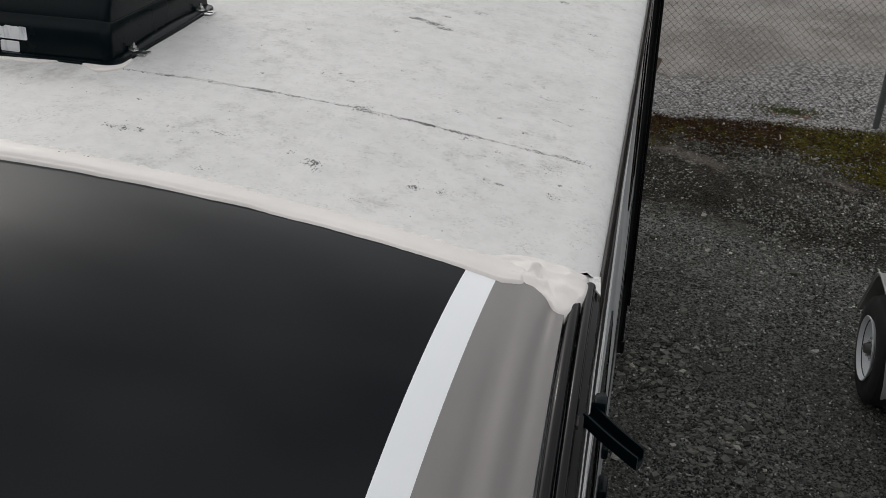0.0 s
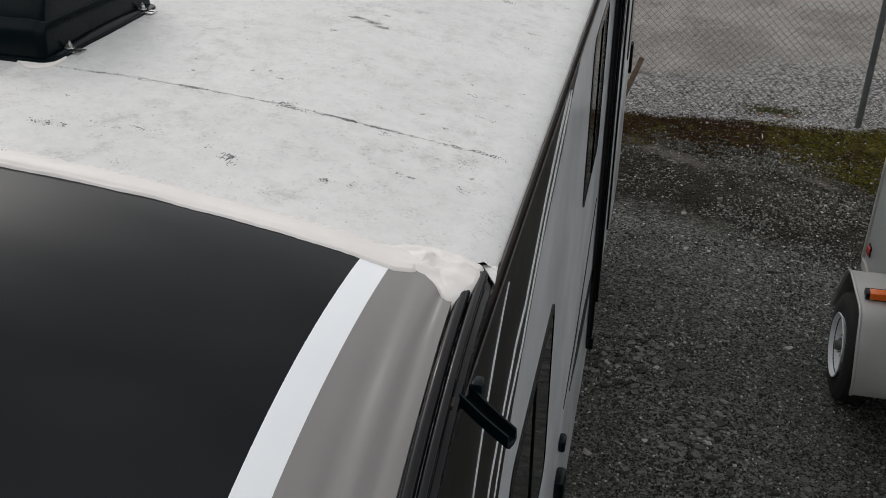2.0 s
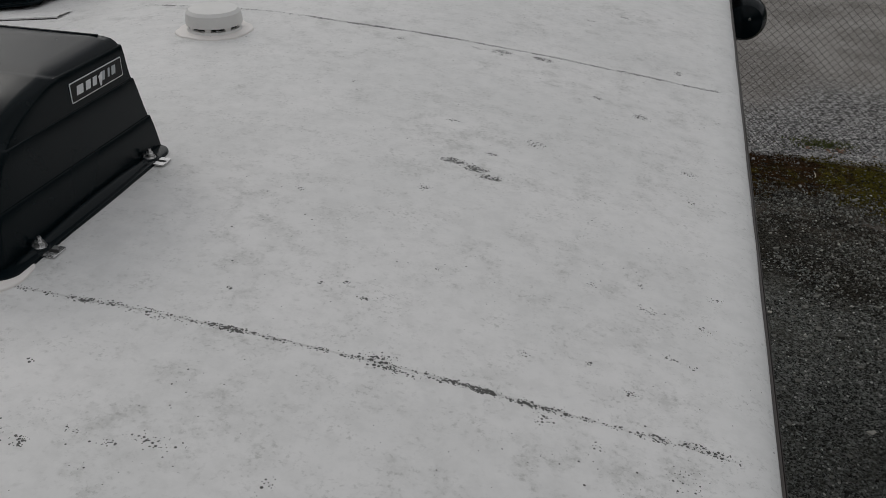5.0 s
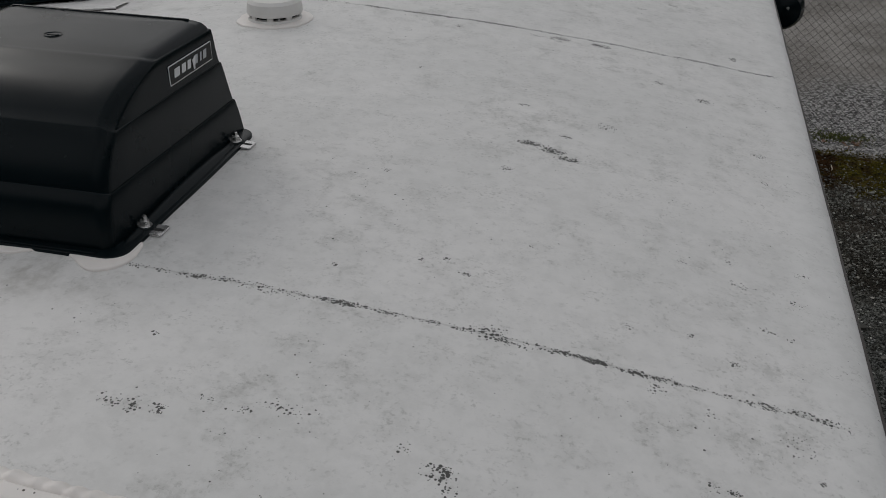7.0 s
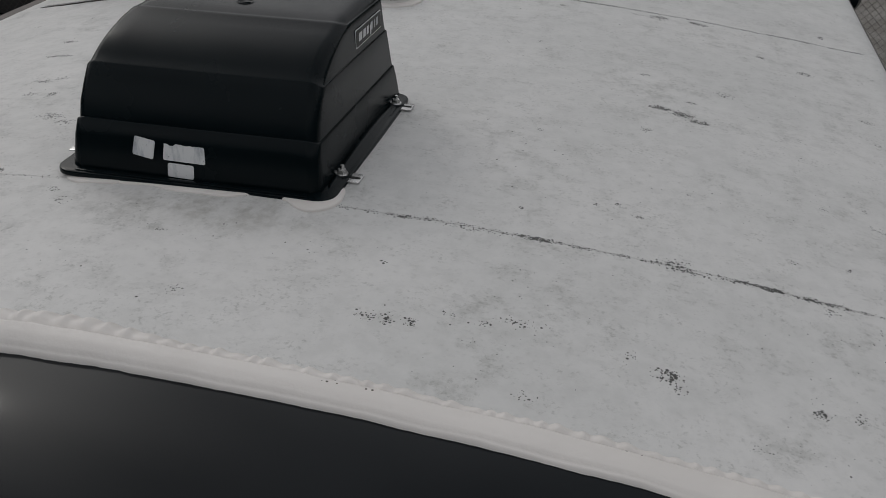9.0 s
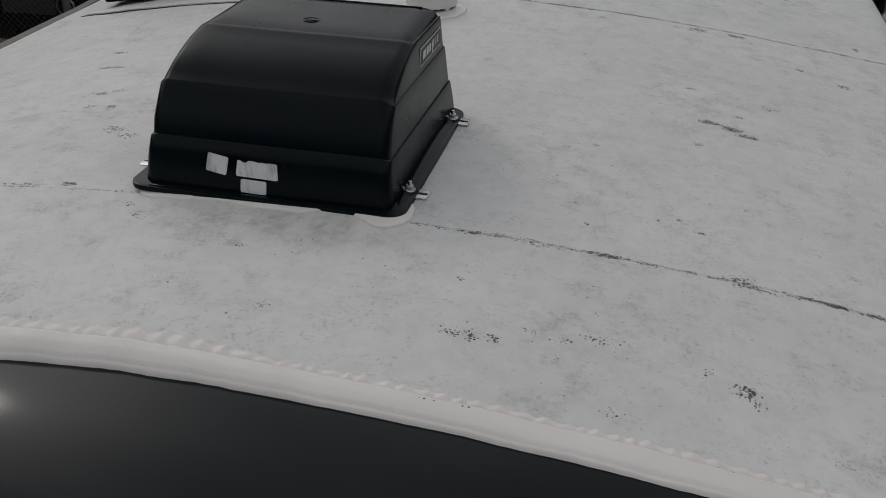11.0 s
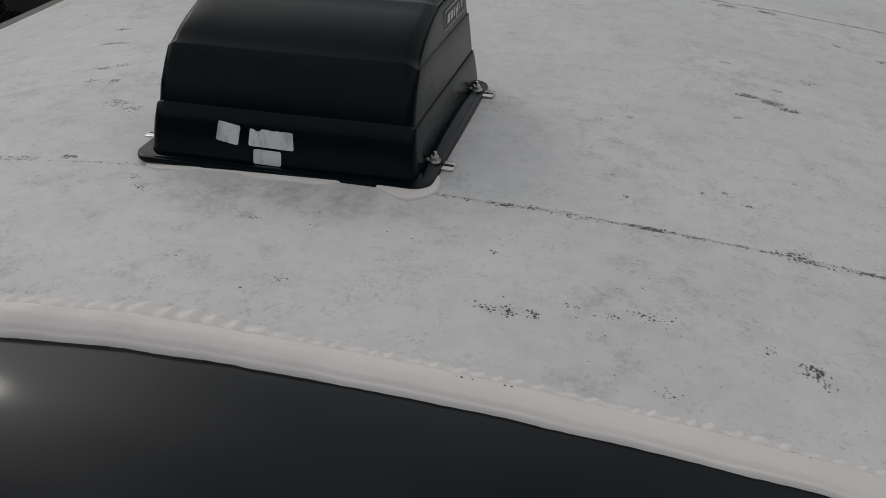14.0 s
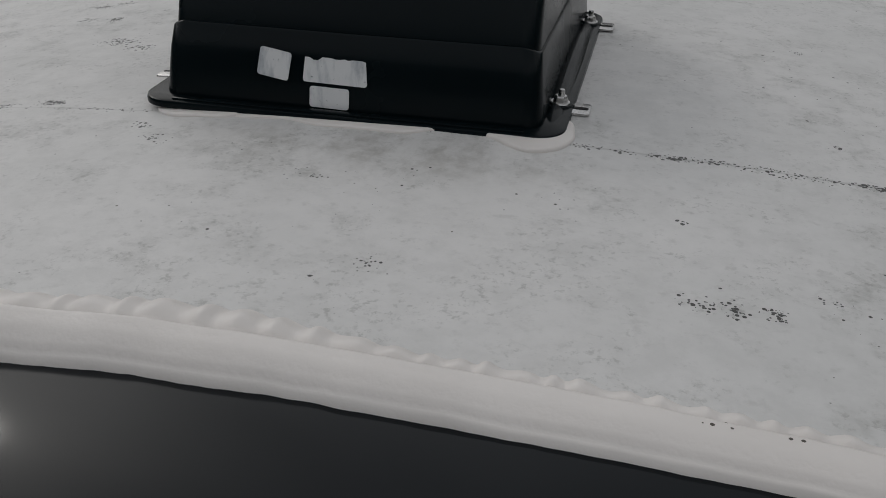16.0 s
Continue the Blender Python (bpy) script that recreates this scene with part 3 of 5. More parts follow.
def sunk(x):
    """How much lower the nose sits towards the middle."""
    return 0.020 * (1 - min(1.0, abs(x)) ** 1.5)


def cap_z(x, s):
    z = nose_z(x) + drop(s) - sunk(x)
    side = max(0.0, abs(x) - 1.0) / 0.15
    if side > 0:
        k = min(1.0, max(0.0, s - 0.04) / 0.22)
        ax = abs(x)
        z -= k * 0.014 * math.sin(min(side, 1.0) * math.pi / 2) ** 2
        z += k * (0.0062 * math.exp(-(((ax - 1.119 + 0.012 * s) / 0.015) ** 2)) - 0.0050 * math.exp(-(((ax - 1.141 + 0.02 * s) / 0.009) ** 2)) - 0.004 * math.exp(-(((ax - 1.098 + 0.03 * s) / 0.014) ** 2)))
        z -= 0.0042 * math.exp(-(((s - 0.11) / 0.05) ** 2)) * math.exp(-(((ax - 1.146 + 0.05 * s) / 0.006) ** 2))
    return z


def front_edge(x):
    return -0.441 - 0.045 * abs(x) - 0.026 * x * x - 0.003 * math.exp(-((x / 0.55) ** 4))


# ---- ground ----
def ground_sheet():
    xs = sorted({*np.linspace(-3, 7, 61).round(3), *np.linspace(-40, 40, 33).round(3), -600.0, -200.0, 200.0, 600.0})
    ys = sorted({*np.linspace(-2, 14, 97).round(3), *np.linspace(-40, 60, 41).round(3), -600.0, -200.0, 200.0, 600.0})
    verts, faces = [], []
    for y in ys:
        for x in xs:
            near = max(0.0, 1 - max(abs(x - 2), abs(y - 6) / 1.4) / 8)
            h = near * (0.03 * noise.noise((x * 0.9, y * 0.9, 1)) + 0.012 * noise.noise((x * 3, y * 3, 5)))
            h += 0.03 * math.exp(-((y - 7.2) / 0.5) ** 2) * (0.6 + 0.6 * noise.noise((x * 1.7, y * 1.7, 9))) * (1 if near > 0 else 0)
            verts.append((x, y, h))
    n = len(xs)
    for j in range(len(ys) - 1):
        for i in range(n - 1):
            faces.append((j * n + i, j * n + i + 1, (j + 1) * n + i + 1, (j + 1) * n + i))
    return mesh_of("ground", verts, faces, True)


def ground_h(x, y):
    return 0.03 * noise.noise((x * 0.9, y * 0.9, 1)) * 0.7 + 0.025 * math.exp(-((y - 7.2) / 0.5) ** 2)


tagged(part("ground", ground_sheet(), M_GROUND), "dark damp gravel yard with a mossy strip and paler lot beyond the fence", "ground", kind="structure")


def scatter(name, count, place, size, material, seed, flat=0.6):
    """Crushed stones: jittered blocks, one mesh."""
    rng = np.random.default_rng(seed)
    cube = np.array([(a, b, c) for a in (-1, 1) for b in (-1, 1) for c in (-1, 1)], float)
    quad = np.array([(0, 1, 3, 2), (4, 6, 7, 5), (0, 4, 5, 1), (2, 3, 7, 6), (0, 2, 6, 4), (1, 5, 7, 3)])
    verts, faces = [], []
    for i in range(count):
        x, y = place(rng)
        s = size(rng)
        v = cube * (1 + rng.uniform(-0.65, 0.35, (8, 3))) * s * np.array([1, rng.uniform(0.6, 1.0), flat * rng.uniform(0.5, 1.1)])
        a = rng.uniform(0, 2 * math.pi)
        rot = np.array([[math.cos(a), -math.sin(a), 0], [math.sin(a), math.cos(a), 0], [0, 0, 1]])
        v = v @ rot.T + (x, y, ground_h(x, y) + s * flat * 0.25)
        verts.append(v)
        faces.append(quad + 8 * i)
    return part(name, mesh_of(name, np.concatenate(verts).tolist(), np.concatenate(faces).tolist()), material)


def moss_edge(x):
    return 7.05 - 0.85 * max(0.0, x - 2.55)


def near_place(rng):
    while True:
        x, y = rng.uniform(1.15, 4.6), rng.uniform(1.2, 7.6)
        wet = y - 5.6 + 0.1 * (x - 1.2) + 0.5 * max(0.0, x - 2.1) + 0.7 * noise.noise((x * 1.6, y * 1.6, 3)) + 0.4 * noise.noise((x * 6, y * 6, 8))
        if rng.random() < (0.10 if y > moss_edge(x) else max(0.2, min(1.0, 0.6 - 1.6 * wet))):
            return x, y


def pale_place(rng):
    while True:
        y = 8.15 + rng.normal(0, 0.32)
        if y > 7.78 or rng.random() < 0.06:
            return rng.uniform(1.0, 5.2), y


def bright_place(rng):
    cx, cy, sx, sy = ((2.35, 6.75, 0.36, 0.16), (2.62, 5.85, 0.22, 0.26), (2.75, 6.05, 0.34, 0.34), (3.10, 6.05, 0.2, 0.16), (2.3, 5.0, 0.6, 0.35), (1.6, 6.2, 0.4, 0.3), (2.9, 6.85, 0.5, 0.2), (1.9, 7.0, 0.5, 0.3))[rng.integers(8)]
    return cx + rng.normal(0, sx), cy + rng.normal(0, sy)


def coarse_place(rng):
    if rng.random() < 0.55:
        return near_place(rng)
    cx, cy, r = ((1.84, 2.84, 0.17), (1.46, 3.49, 0.14))[rng.integers(2)]
    return cx + rng.normal(0, r), cy + rng.normal(0, r * 1.3)


tagged(scatter("gravel", 64000, near_place, lambda r: 0.0028 + 0.0062 * r.random() ** 2, M_STONE, 3), "loose grey crushed stone lying on the yard", "gravel", kind="stuff")
tagged(scatter("coarse_gravel", 1300, coarse_place, lambda r: 0.007 + 0.020 * r.random() ** 2.5, M_STONE_LIGHT, 4), "larger grey stones lying loose among the gravel", "gravel", kind="stuff")
tagged(scatter("pale_gravel", 9000, pale_place, lambda r: 0.006 + 0.010 * r.random() ** 2, M_STONE_PALE, 5), "pale crushed stone strip along the fence", "gravel", kind="stuff")
tagged(scatter("light_stones", 8500, bright_place, lambda r: 0.0025 + 0.0095 * r.random() ** 3, M_STONE_LIGHT, 6), "light stones showing through the dark gravel", "gravel", kind="stuff")


def tufts(name, count, seed, material, grass=False):
    rng = np.random.default_rng(seed)
    verts, faces = [], []
    for i in range(count):
        x, y = (2.58 + rng.normal(0, 0.13), 8.12 + rng.normal(0, 0.06)) if grass else (rng.uniform(1.1, 5.2), rng.uniform(5.0, 7.95))
        if not grass and (y < moss_edge(x) + 0.45 * noise.noise((x * 2.8, y * 4.5, 8)) - 0.02 or y > 7.78 + 0.2 * noise.noise((x * 3, y * 3, 1)) or noise.noise((x * 2.2, y * 3.0, 3)) < -0.4):
            continue
        h, w, a = rng.uniform(0.004, 0.015) * (1.6 if grass else 1.0), rng.uniform(0.005, 0.012), rng.uniform(0, math.pi)
        dx, dy = math.cos(a) * w, math.sin(a) * w
        lx, ly = rng.normal(0, 0.010, 2)
        z = ground_h(x, y)
        k = len(verts)
        verts += [(x - dx, y - dy, z), (x + dx, y + dy, z), (x + lx, y + ly, z + h), (x + dy, y - dx, z), (x - dy, y + dx, z)]
        faces += [(k, k + 1, k + 2), (k + 3, k + 4, k + 2)]
    return part(name, mesh_of(name, verts, faces), material)


M_GRASS = stone_material("short_green_grass", (0.09, 0.11, 0.03), (0.17, 0.19, 0.06), (0.25, 0.24, 0.1))
tagged(tufts("grass_patch", 900, 9, M_GRASS, True), "small patch of green grass in the pale gravel", "grass", kind="stuff")
tagged(tufts("moss", 44000, 8, M_MOSS), "brown and green moss with short weeds along the fence", "moss", kind="stuff")


# ---- litter on the ground ----
def leaf_litter():
    """Curled dry leaves: bent quads with a raised midrib."""
    rng = random.Random(31)
    verts, faces = [], []
    for k in range(16):
        x, y = 2.68 + rng.gauss(0, 0.13), 7.93 + rng.gauss(0, 0.05)
        a, r, z = rng.uniform(0, 6.3), rng.uniform(0.016, 0.032), ground_h(x, y) + 0.012
        d, e = Vector((math.cos(a), math.sin(a), 0)) * r, Vector((-math.sin(a), math.cos(a), 0)) * r * 0.5
        o, up, b = Vector((x, y, z)), Vector((0, 0, r * rng.uniform(0.2, 0.6))), len(verts)
        verts += [o - d, o - e + up, o + d, o + e + up, o + Vector((0, 0, 0.002))]
        faces += [(b, b + 1, b + 4), (b + 1, b + 2, b + 4), (b + 2, b + 3, b + 4), (b + 3, b, b + 4)]
    return mesh_of("dry_leaves", verts, faces, True)


M_LEAF = plain("dry_brown_leaf", (0.10, 0.045, 0.018), (0.22, 0.11, 0.05), 30.0, (0.6, 0.8), bump=0.3)
tagged(part("dry_leaves", leaf_litter(), M_LEAF), "a few dry brown leaves on the pale gravel", "leaves", kind="stuff")
twig = sweep([((2.44 + 0.012 * f + 0.004 * math.sin(5 * f), 7.26 + 0.10 * f, ground_h(2.44, 7.3) + 0.024), (1, 0, 0), (0, 0, 1)) for f in np.linspace(0, 1, 7)], ring(0.0045, 7))
tagged(part("twig", twig, plain("bleached_twig", (0.42, 0.36, 0.28), (0.55, 0.48, 0.38), 60.0, (0.6, 0.8))), "short bleached twig lying in the moss", "twig")


# ---- chain-link fence ----
def chain_link(x0, x1, z0, z1, pitch, r):
    verts, faces = [], []
    h = z1 - z0

    def wire(p, q, y):
        k = len(verts)
        lean = 0.7 if (q[1] - p[1]) * (q[0] - p[0]) < 0 else -0.7
        for c in (p, q):
            for a in (90, 210, 330):
                verts.append((c[0] + r * math.cos(radians(a)) * 0.7, y + r * math.sin(radians(a)), c[1] + r * math.cos(radians(a)) * lean))
        for i in range(3):
            j = (i + 1) % 3
            faces.append((k + i, k + j, k + 3 + j, k + 3 + i))

    n = int((x1 - x0 + h) / pitch)
    for i in range(n):
        a = x0 - h + i * pitch
        for s in (1, -1):
            p, q = (a, z0), (a + h, z1)
            if s < 0:
                p, q = (a + h, z0), (a, z1)
            (xa, za), (xb, zb) = (p, q) if p[0] < q[0] else (q, p)
            if xb <= x0 or xa >= x1:
                continue
            if xa < x0:
                za, xa = za + (zb - za) * (x0 - xa) / (xb - xa), x0
            if xb > x1:
                zb, xb = za + (zb - za) * (x1 - xa) / (xb - xa), x1
            wire((xa, za), (xb, zb), s * r)
    return mesh_of("chain_link", verts, faces, True)


FENCE_Y = 7.88
fence = empty("chain_link_fence", pose(0, FENCE_Y, 0))
tagged(fence, "galvanised chain-link fence on round steel posts", "fence")
part("wire_mesh", chain_link(-14.0, 10.0, 0.03, 1.8, 0.074, 0.0019), M_WIRE, fence)
for k in range(-6, 3):
    x = 3.376 + 3.0 * k
    part("post", lathe([(0.031, -0.25), (0.031, 1.86), (0.034, 1.86), (0.03, 1.885), (0.0, 1.90)], 16, pose(x, -0.04, 0)), M_GALV, fence)
    for z in (0.35, 0.8, 1.25):
        part("tie_wire", lathe([(0.0335, -0.003), (0.036, 0.0), (0.0335, 0.003)], 14, pose(x, -0.04, z)), M_GALV, fence)
part("top_rail", lathe([(0.021, -14.0), (0.021, 10.0)], 12, pose(0, 0, 1.8, 0, 90, 0)), M_GALV, fence)


# ---- dark car beyond the fence ----
def parked_car():
    car = empty("parked_car", pose(-6.5, 8.6, 0))
    tagged(car, "black car parked nose-on behind the fence", "car")
    prof = [(0.0, 0.10), (0.02, 0.75), (0.10, 0.98), (1.1, 1.12), (1.75, 1.62), (3.3, 1.66), (4.2, 1.2), (4.45, 0.9), (4.45, 0.10)]
    bm = prism(prof, 1.86, Matrix(((0, 0, 1, -0.93), (1, 0, 0, 0), (0, 1, 0, 0), (0, 0, 0, 1))))
    bmesh.ops.bevel(bm, geom=bm.edges[:], offset=0.06, segments=3, profile=0.5, affect="EDGES")
    part("body", bm, M_CAR, car)
    part("grille", box(-0.5, 0.2, -0.012, 0.03, 0.45, 0.68, 0.01), M_RUBBER, car)
    em = part("emblem", lathe([(0.115, -0.012), (0.125, 0.0), (0.115, 0.012), (0.10, 0.008), (0.10, -0.008), (0.115, -0.012)], 28, pose(0.33, 0.0, 0.56, 90, 0, 0)), M_CHROME, car, "round dull chrome badge")
    part("bar", box(0.30, 0.33, -0.014, -0.002, 0.47, 0.65, 0.004), M_CHROME, em)
    part("bar", box(0.345, 0.37, -0.014, -0.002, 0.48, 0.64, 0.004), M_CHROME, em)
    part("windscreen", prism([(-0.78, 0), (0.78, 0), (0.66, 0.7), (-0.66, 0.7)], 0.01, pose(0, 1.16, 1.17, 38, 0, 0)), M_GLASS, car)
    for s in (-1, 1):
        part("headlight", box(s * 0.72 - 0.14, s * 0.72 + 0.14, -0.01, 0.1, 0.66, 0.80, 0.03), M_GLASS, car)
        for y in (0.85, 3.55):
            part("wheel", lathe([(0.0, -0.1), (0.2, -0.1), (0.31, -0.1), (0.335, -0.07), (0.335, 0.07), (0.31, 0.1), (0.2, 0.1), (0.0, 0.08)], 28, pose(s * 0.86, y, 0.335, 0, 90, 0)), M_RUBBER, car)


parked_car()


# ---- utility trailer beside the caravan ----
def utility_trailer():
    tr = empty("utility_trailer", pose(0, 0, 0))
    tagged(tr, "silver box trailer with a sloped aluminium fender standing on gravel", "trailer")
    part("body", box(2.88, 4.70, -1.4, 4.40, 0.46, 2.05, 0.012), M_BOX, tr)
    part("corner_trim", box(2.868, 2.90, 4.372, 4.412, 0.44, 2.06, 0.006), M_FENDER, tr)
    part("bottom_rail", box(2.866, 2.90, -1.4, 4.37, 0.40, 0.465, 0.006), M_FENDER, tr)
    part("chassis", box(3.0, 4.6, -1.3, 4.3, 0.34, 0.46, 0.01), M_BLACK_METAL, tr)
    # fender: bent sheet carried across, hollow beneath
    prof = [(2.99, 0.345), (3.00, 0.42), (3.16, 0.70), (3.19, 0.745), (3.24, 0.765), (3.60, 0.770), (3.66, 0.755), (3.70, 0.72), (3.92, 0.36), (3.93, 0.345)]
    bm = bmesh.new()
    n = len(prof)
    cy, cz = 3.45, 0.35
    inner = [(cy + (y - cy) * 0.965, cz + (z - cz) * 0.965) for y, z in prof]
    rows = []
    for x in (2.645, 2.885):
        rows.append([[bm.verts.new((x, y, z)) for y, z in p] for p in (prof, inner)])
    (ao, ai), (bo, bi) = rows
    for k in range(n - 1):
        bm.faces.new((ao[k], ao[k + 1], bo[k + 1], bo[k]))
        bm.faces.new((ai[k], bi[k], bi[k + 1], ai[k + 1]))
        bm.faces.new((ao[k], ai[k], ai[k + 1], ao[k + 1]))
        bm.faces.new((bo[k], bo[k + 1], bi[k + 1], bi[k]))
    for k in (0, n - 1):
        bm.faces.new((ao[k], bo[k], bi[k], ai[k]))
    fender = part("fender", bm, M_FENDER, tr, "bent aluminium fender over the wheel")
    part("rolled_lip", sweep([((2.645, y, z), (0, 0, 1), (1, 0, 0)) for y, z in prof], ring(0.009, 8)), M_FENDER, fender)
    lamp = part("marker_lamp", box(2.682, 2.858, 3.318, 3.395, 0.762, 0.806, 0.010), M_BLACK_PLASTIC, tr, "amber marker lamp in a black holder")
    part("lens", box(2.702, 2.838, 3.312, 3.374, 0.772, 0.813, 0.006), M_AMBER, lamp)
    red = part("side_lamp", box(2.862, 2.882, 4.24, 4.30, 0.545, 0.60, 0.006), M_RED, tr, "red side marker lamp")
    part("holder", box(2.872, 2.884, 4.232, 4.308, 0.537, 0.608, 0.004), M_BLACK_PLASTIC, red)
    wheel = part("wheel", lathe([(0.172, -0.085), (0.225, -0.098), (0.29, -0.095), (0.318, -0.075), (0.328, -0.04), (0.328, 0.04), (0.318, 0.075), (0.29, 0.095), (0.2, 0.09), (0.172, 0.085), (0.172, -0.085)], 48, pose(2.735, 3.50, 0.325, 0, 90, 0)), M_RUBBER, tr, "black rubber tyre")
    at = pose(2.735, 3.50, 0.325, 0, 90, 0)
    part("rim", lathe([(0.190, -0.098), (0.196, -0.106), (0.192, -0.110), (0.182, -0.100), (0.172, -0.080), (0.160, -0.045), (0.140, -0.030), (0.115, -0.045), (0.085, -0.060), (0.05, -0.058), (0.05, 0.0), (0.15, 0.05), (0.178, 0.09)], 40, at), M_WHEEL, wheel, "white steel rim")
    part("hub", lathe([(0.0, -0.115), (0.025, -0.112), (0.03, -0.105), (0.032, -0.05), (0.05, -0.05), (0.05, 0.0)], 24, at), M_HUB, wheel)
    for k in range(5):
        a = radians(72 * k + 20)
        part("nut", lathe([(0.0, -0.085), (0.009, -0.085), (0.011, -0.078), (0.011, -0.055)], 6, at @ pose(0.066 * math.cos(a), 0.066 * math.sin(a), 0)), M_STEEL, wheel)
    for k in range(8):
        a = radians(45 * k)
        part("slot", lathe([(0.0, -0.042), (0.014, -0.040), (0.016, -0.02)], 10, at @ pose(0.132 * math.cos(a), 0.132 * math.sin(a), 0.0)), M_RUST, wheel)
    part("axle", lathe([(0.03, 0.0), (0.03, 1.9)], 12, pose(2.75, 3.50, 0.325, 0, 90, 0)), M_BLACK_METAL, tr)
    return tr


utility_trailer()


# ---- travel trailer: the caravan whose roof is walked over ----
rv = empty("travel_trailer")
tagged(rv, "travel trailer with a white rubber roof and black fibreglass nose", "caravan")


def roof_sheet():
    """The rubber sheet with both long edges rolled over the side."""
    across = [(-1.207, -0.045), (-1.207, -0.022), (-1.203, -0.010), (-1.195, -0.003)]
    xs = list(np.linspace(-1.185, 1.178, 49))
    verts, faces = [], []
    ys = [-0.43] + list(np.linspace(-0.40, 2.0, 97)) + list(np.linspace(2.2, BACK, 19))
    for y in ys:
        row = []
        dent = lambda x: 0.0016 * noise.noise((x * 5, y * 5, 2)) + 0.0008 * noise.noise((x * 17, y * 17, 4))
        for x, d in across:
            row.append((x, y, roof_z(-1.19, y) + d))
        for x in xs:
            z = roof_z(x, y) + dent(x)
            if abs(x) > 1.12:
                z += 0.002
            row.append((x, y, z))
        e = 0.0012 * noise.noise((y * 6, 1, 1))
        for x, d in ((1.185, -0.001), (1.1925, -0.005), (1.1962 + e, -0.010), (1.1975 + e, -0.022)):
            row.append((x, y, roof_z(1.19, y) + d))
        # the sheet is torn back at the front corner
        verts += [(x, -0.385 + (yy + 0.385) * 0.02 if x > 1.165 and yy < -0.385 else yy, z) for x, yy, z in row]
    n = len(xs) + 8
    for j in range(len(ys) - 1):
        for i in range(n - 1):
            faces.append((j * n + i, j * n + i + 1, (j + 1) * n + i + 1, (j + 1) * n + i))
    return mesh_of("roof", verts, faces, True)


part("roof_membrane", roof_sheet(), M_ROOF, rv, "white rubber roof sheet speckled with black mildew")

M_RAIL = plain("weathered_grey_rail", (0.13, 0.115, 0.105), (0.22, 0.195, 0.18), 22.0, (0.5, 0.7), bump=0.2)
rail_path = [((-1.198, y, roof_z(-1.19, y) + 0.001 + 0.0025 * noise.noise((y * 7, 2, 6))), (1, 0, 0), (0, 0, 1)) for y in np.linspace(-0.40, BACK - 0.02, 160)]
part("edge_rail", sweep(rail_path, [(-0.013, -0.012), (-0.013, 0.003), (-0.009, 0.007), (0.0, 0.006), (0.010, 0.003), (0.013, -0.006)]), M_RAIL, rv, "weathered grey-brown rail along the roof edge")

S_MAX = 1.62


def cap_panel(xa, xb, n, s0=None):
    """Nose skin between two lines that run down the nose, given as x by s; 12 mm thick."""
    ss = list(np.linspace(0, 1, 60))
    verts, faces = [], []
    for layer in (0.0, -0.012):
        for k in ss:
            for i in range(n + 1):
                f = i / n
                x0 = xa(0) + (xb(0) - xa(0)) * f
                start = -(front_edge(x0) - CAP_Y) - 0.03
                s = start + (S_MAX - start) * k
                x = xa(s) + (xb(s) - xa(s)) * f
                verts.append((x, CAP_Y - s, cap_z(x, s) + layer))
    m, rows = n + 1, len(ss)
    off = m * rows
    for j in range(rows - 1):
        for i in range(n):
            a = j * m + i
            faces.append((a, a + m, a + m + 1, a + 1))
            faces.append((off + a, off + a + 1, off + a + m + 1, off + a + m))
        for i, flip in ((0, False), (n, True)):
            a = j * m + i
            q = (a, off + a, off + a + m, a + m)
            faces.append(q[::-1] if flip else q)
    return mesh_of("nose_panel", verts, faces, True, 50)


def line_l(s):
    return 1.025 - 0.094 * s


def line_r(s):
    return 1.068 - 0.087 * s


def edge_line(s):
    return 1.1605 + 0.005 * s


nose = part("nose_panel", cap_panel(lambda s: -line_l(s), line_l, 60), M_CAP_BLACK, rv, "glossy black centre of the fibreglass nose")
part("stripe", cap_panel(line_l, line_r, 4), M_CAP_WHITE, nose, "white vinyl stripe")
part("stripe", cap_panel(lambda s: -line_r(s), lambda s: -line_l(s), 4), M_CAP_WHITE, nose, "white vinyl stripe")
part("shoulder", cap_panel(line_r, edge_line, 40), M_CAP_GREY, nose, "warm grey gelcoat shoulder")
part("shoulder", cap_panel(lambda s: -edge_line(s), lambda s: -line_r(s), 40), M_CAP_GREY, nose, "warm grey gelcoat shoulder")


# side walls, lower nose and back
def side_profile(top_z):
    pts = [(BACK, BOTTOM), (BACK, top_z + TILT * (BACK + 0.42)), (-0.42, top_z)]
    for s in np.linspace(0.02, S_MAX, 26):
        pts.append((CAP_Y - s, nose_z(1.16) + drop(s) - 0.035 + top_z - 2.93))
    y_end = CAP_Y - S_MAX
    pts += [(y_end - 0.12, 1.2), (y_end - 0.08, 0.75), (y_end + 0.1, BOTTOM)]
    return pts


def wall_sheet(x0, x1, top_z=2.924):
    # polygon in (y, z) raised along x
    return prism(side_profile(top_z), x1 - x0, Matrix(((0, 0, 1, x0), (1, 0, 0, 0), (0, 1, 0, 0), (0, 0, 0, 1))))


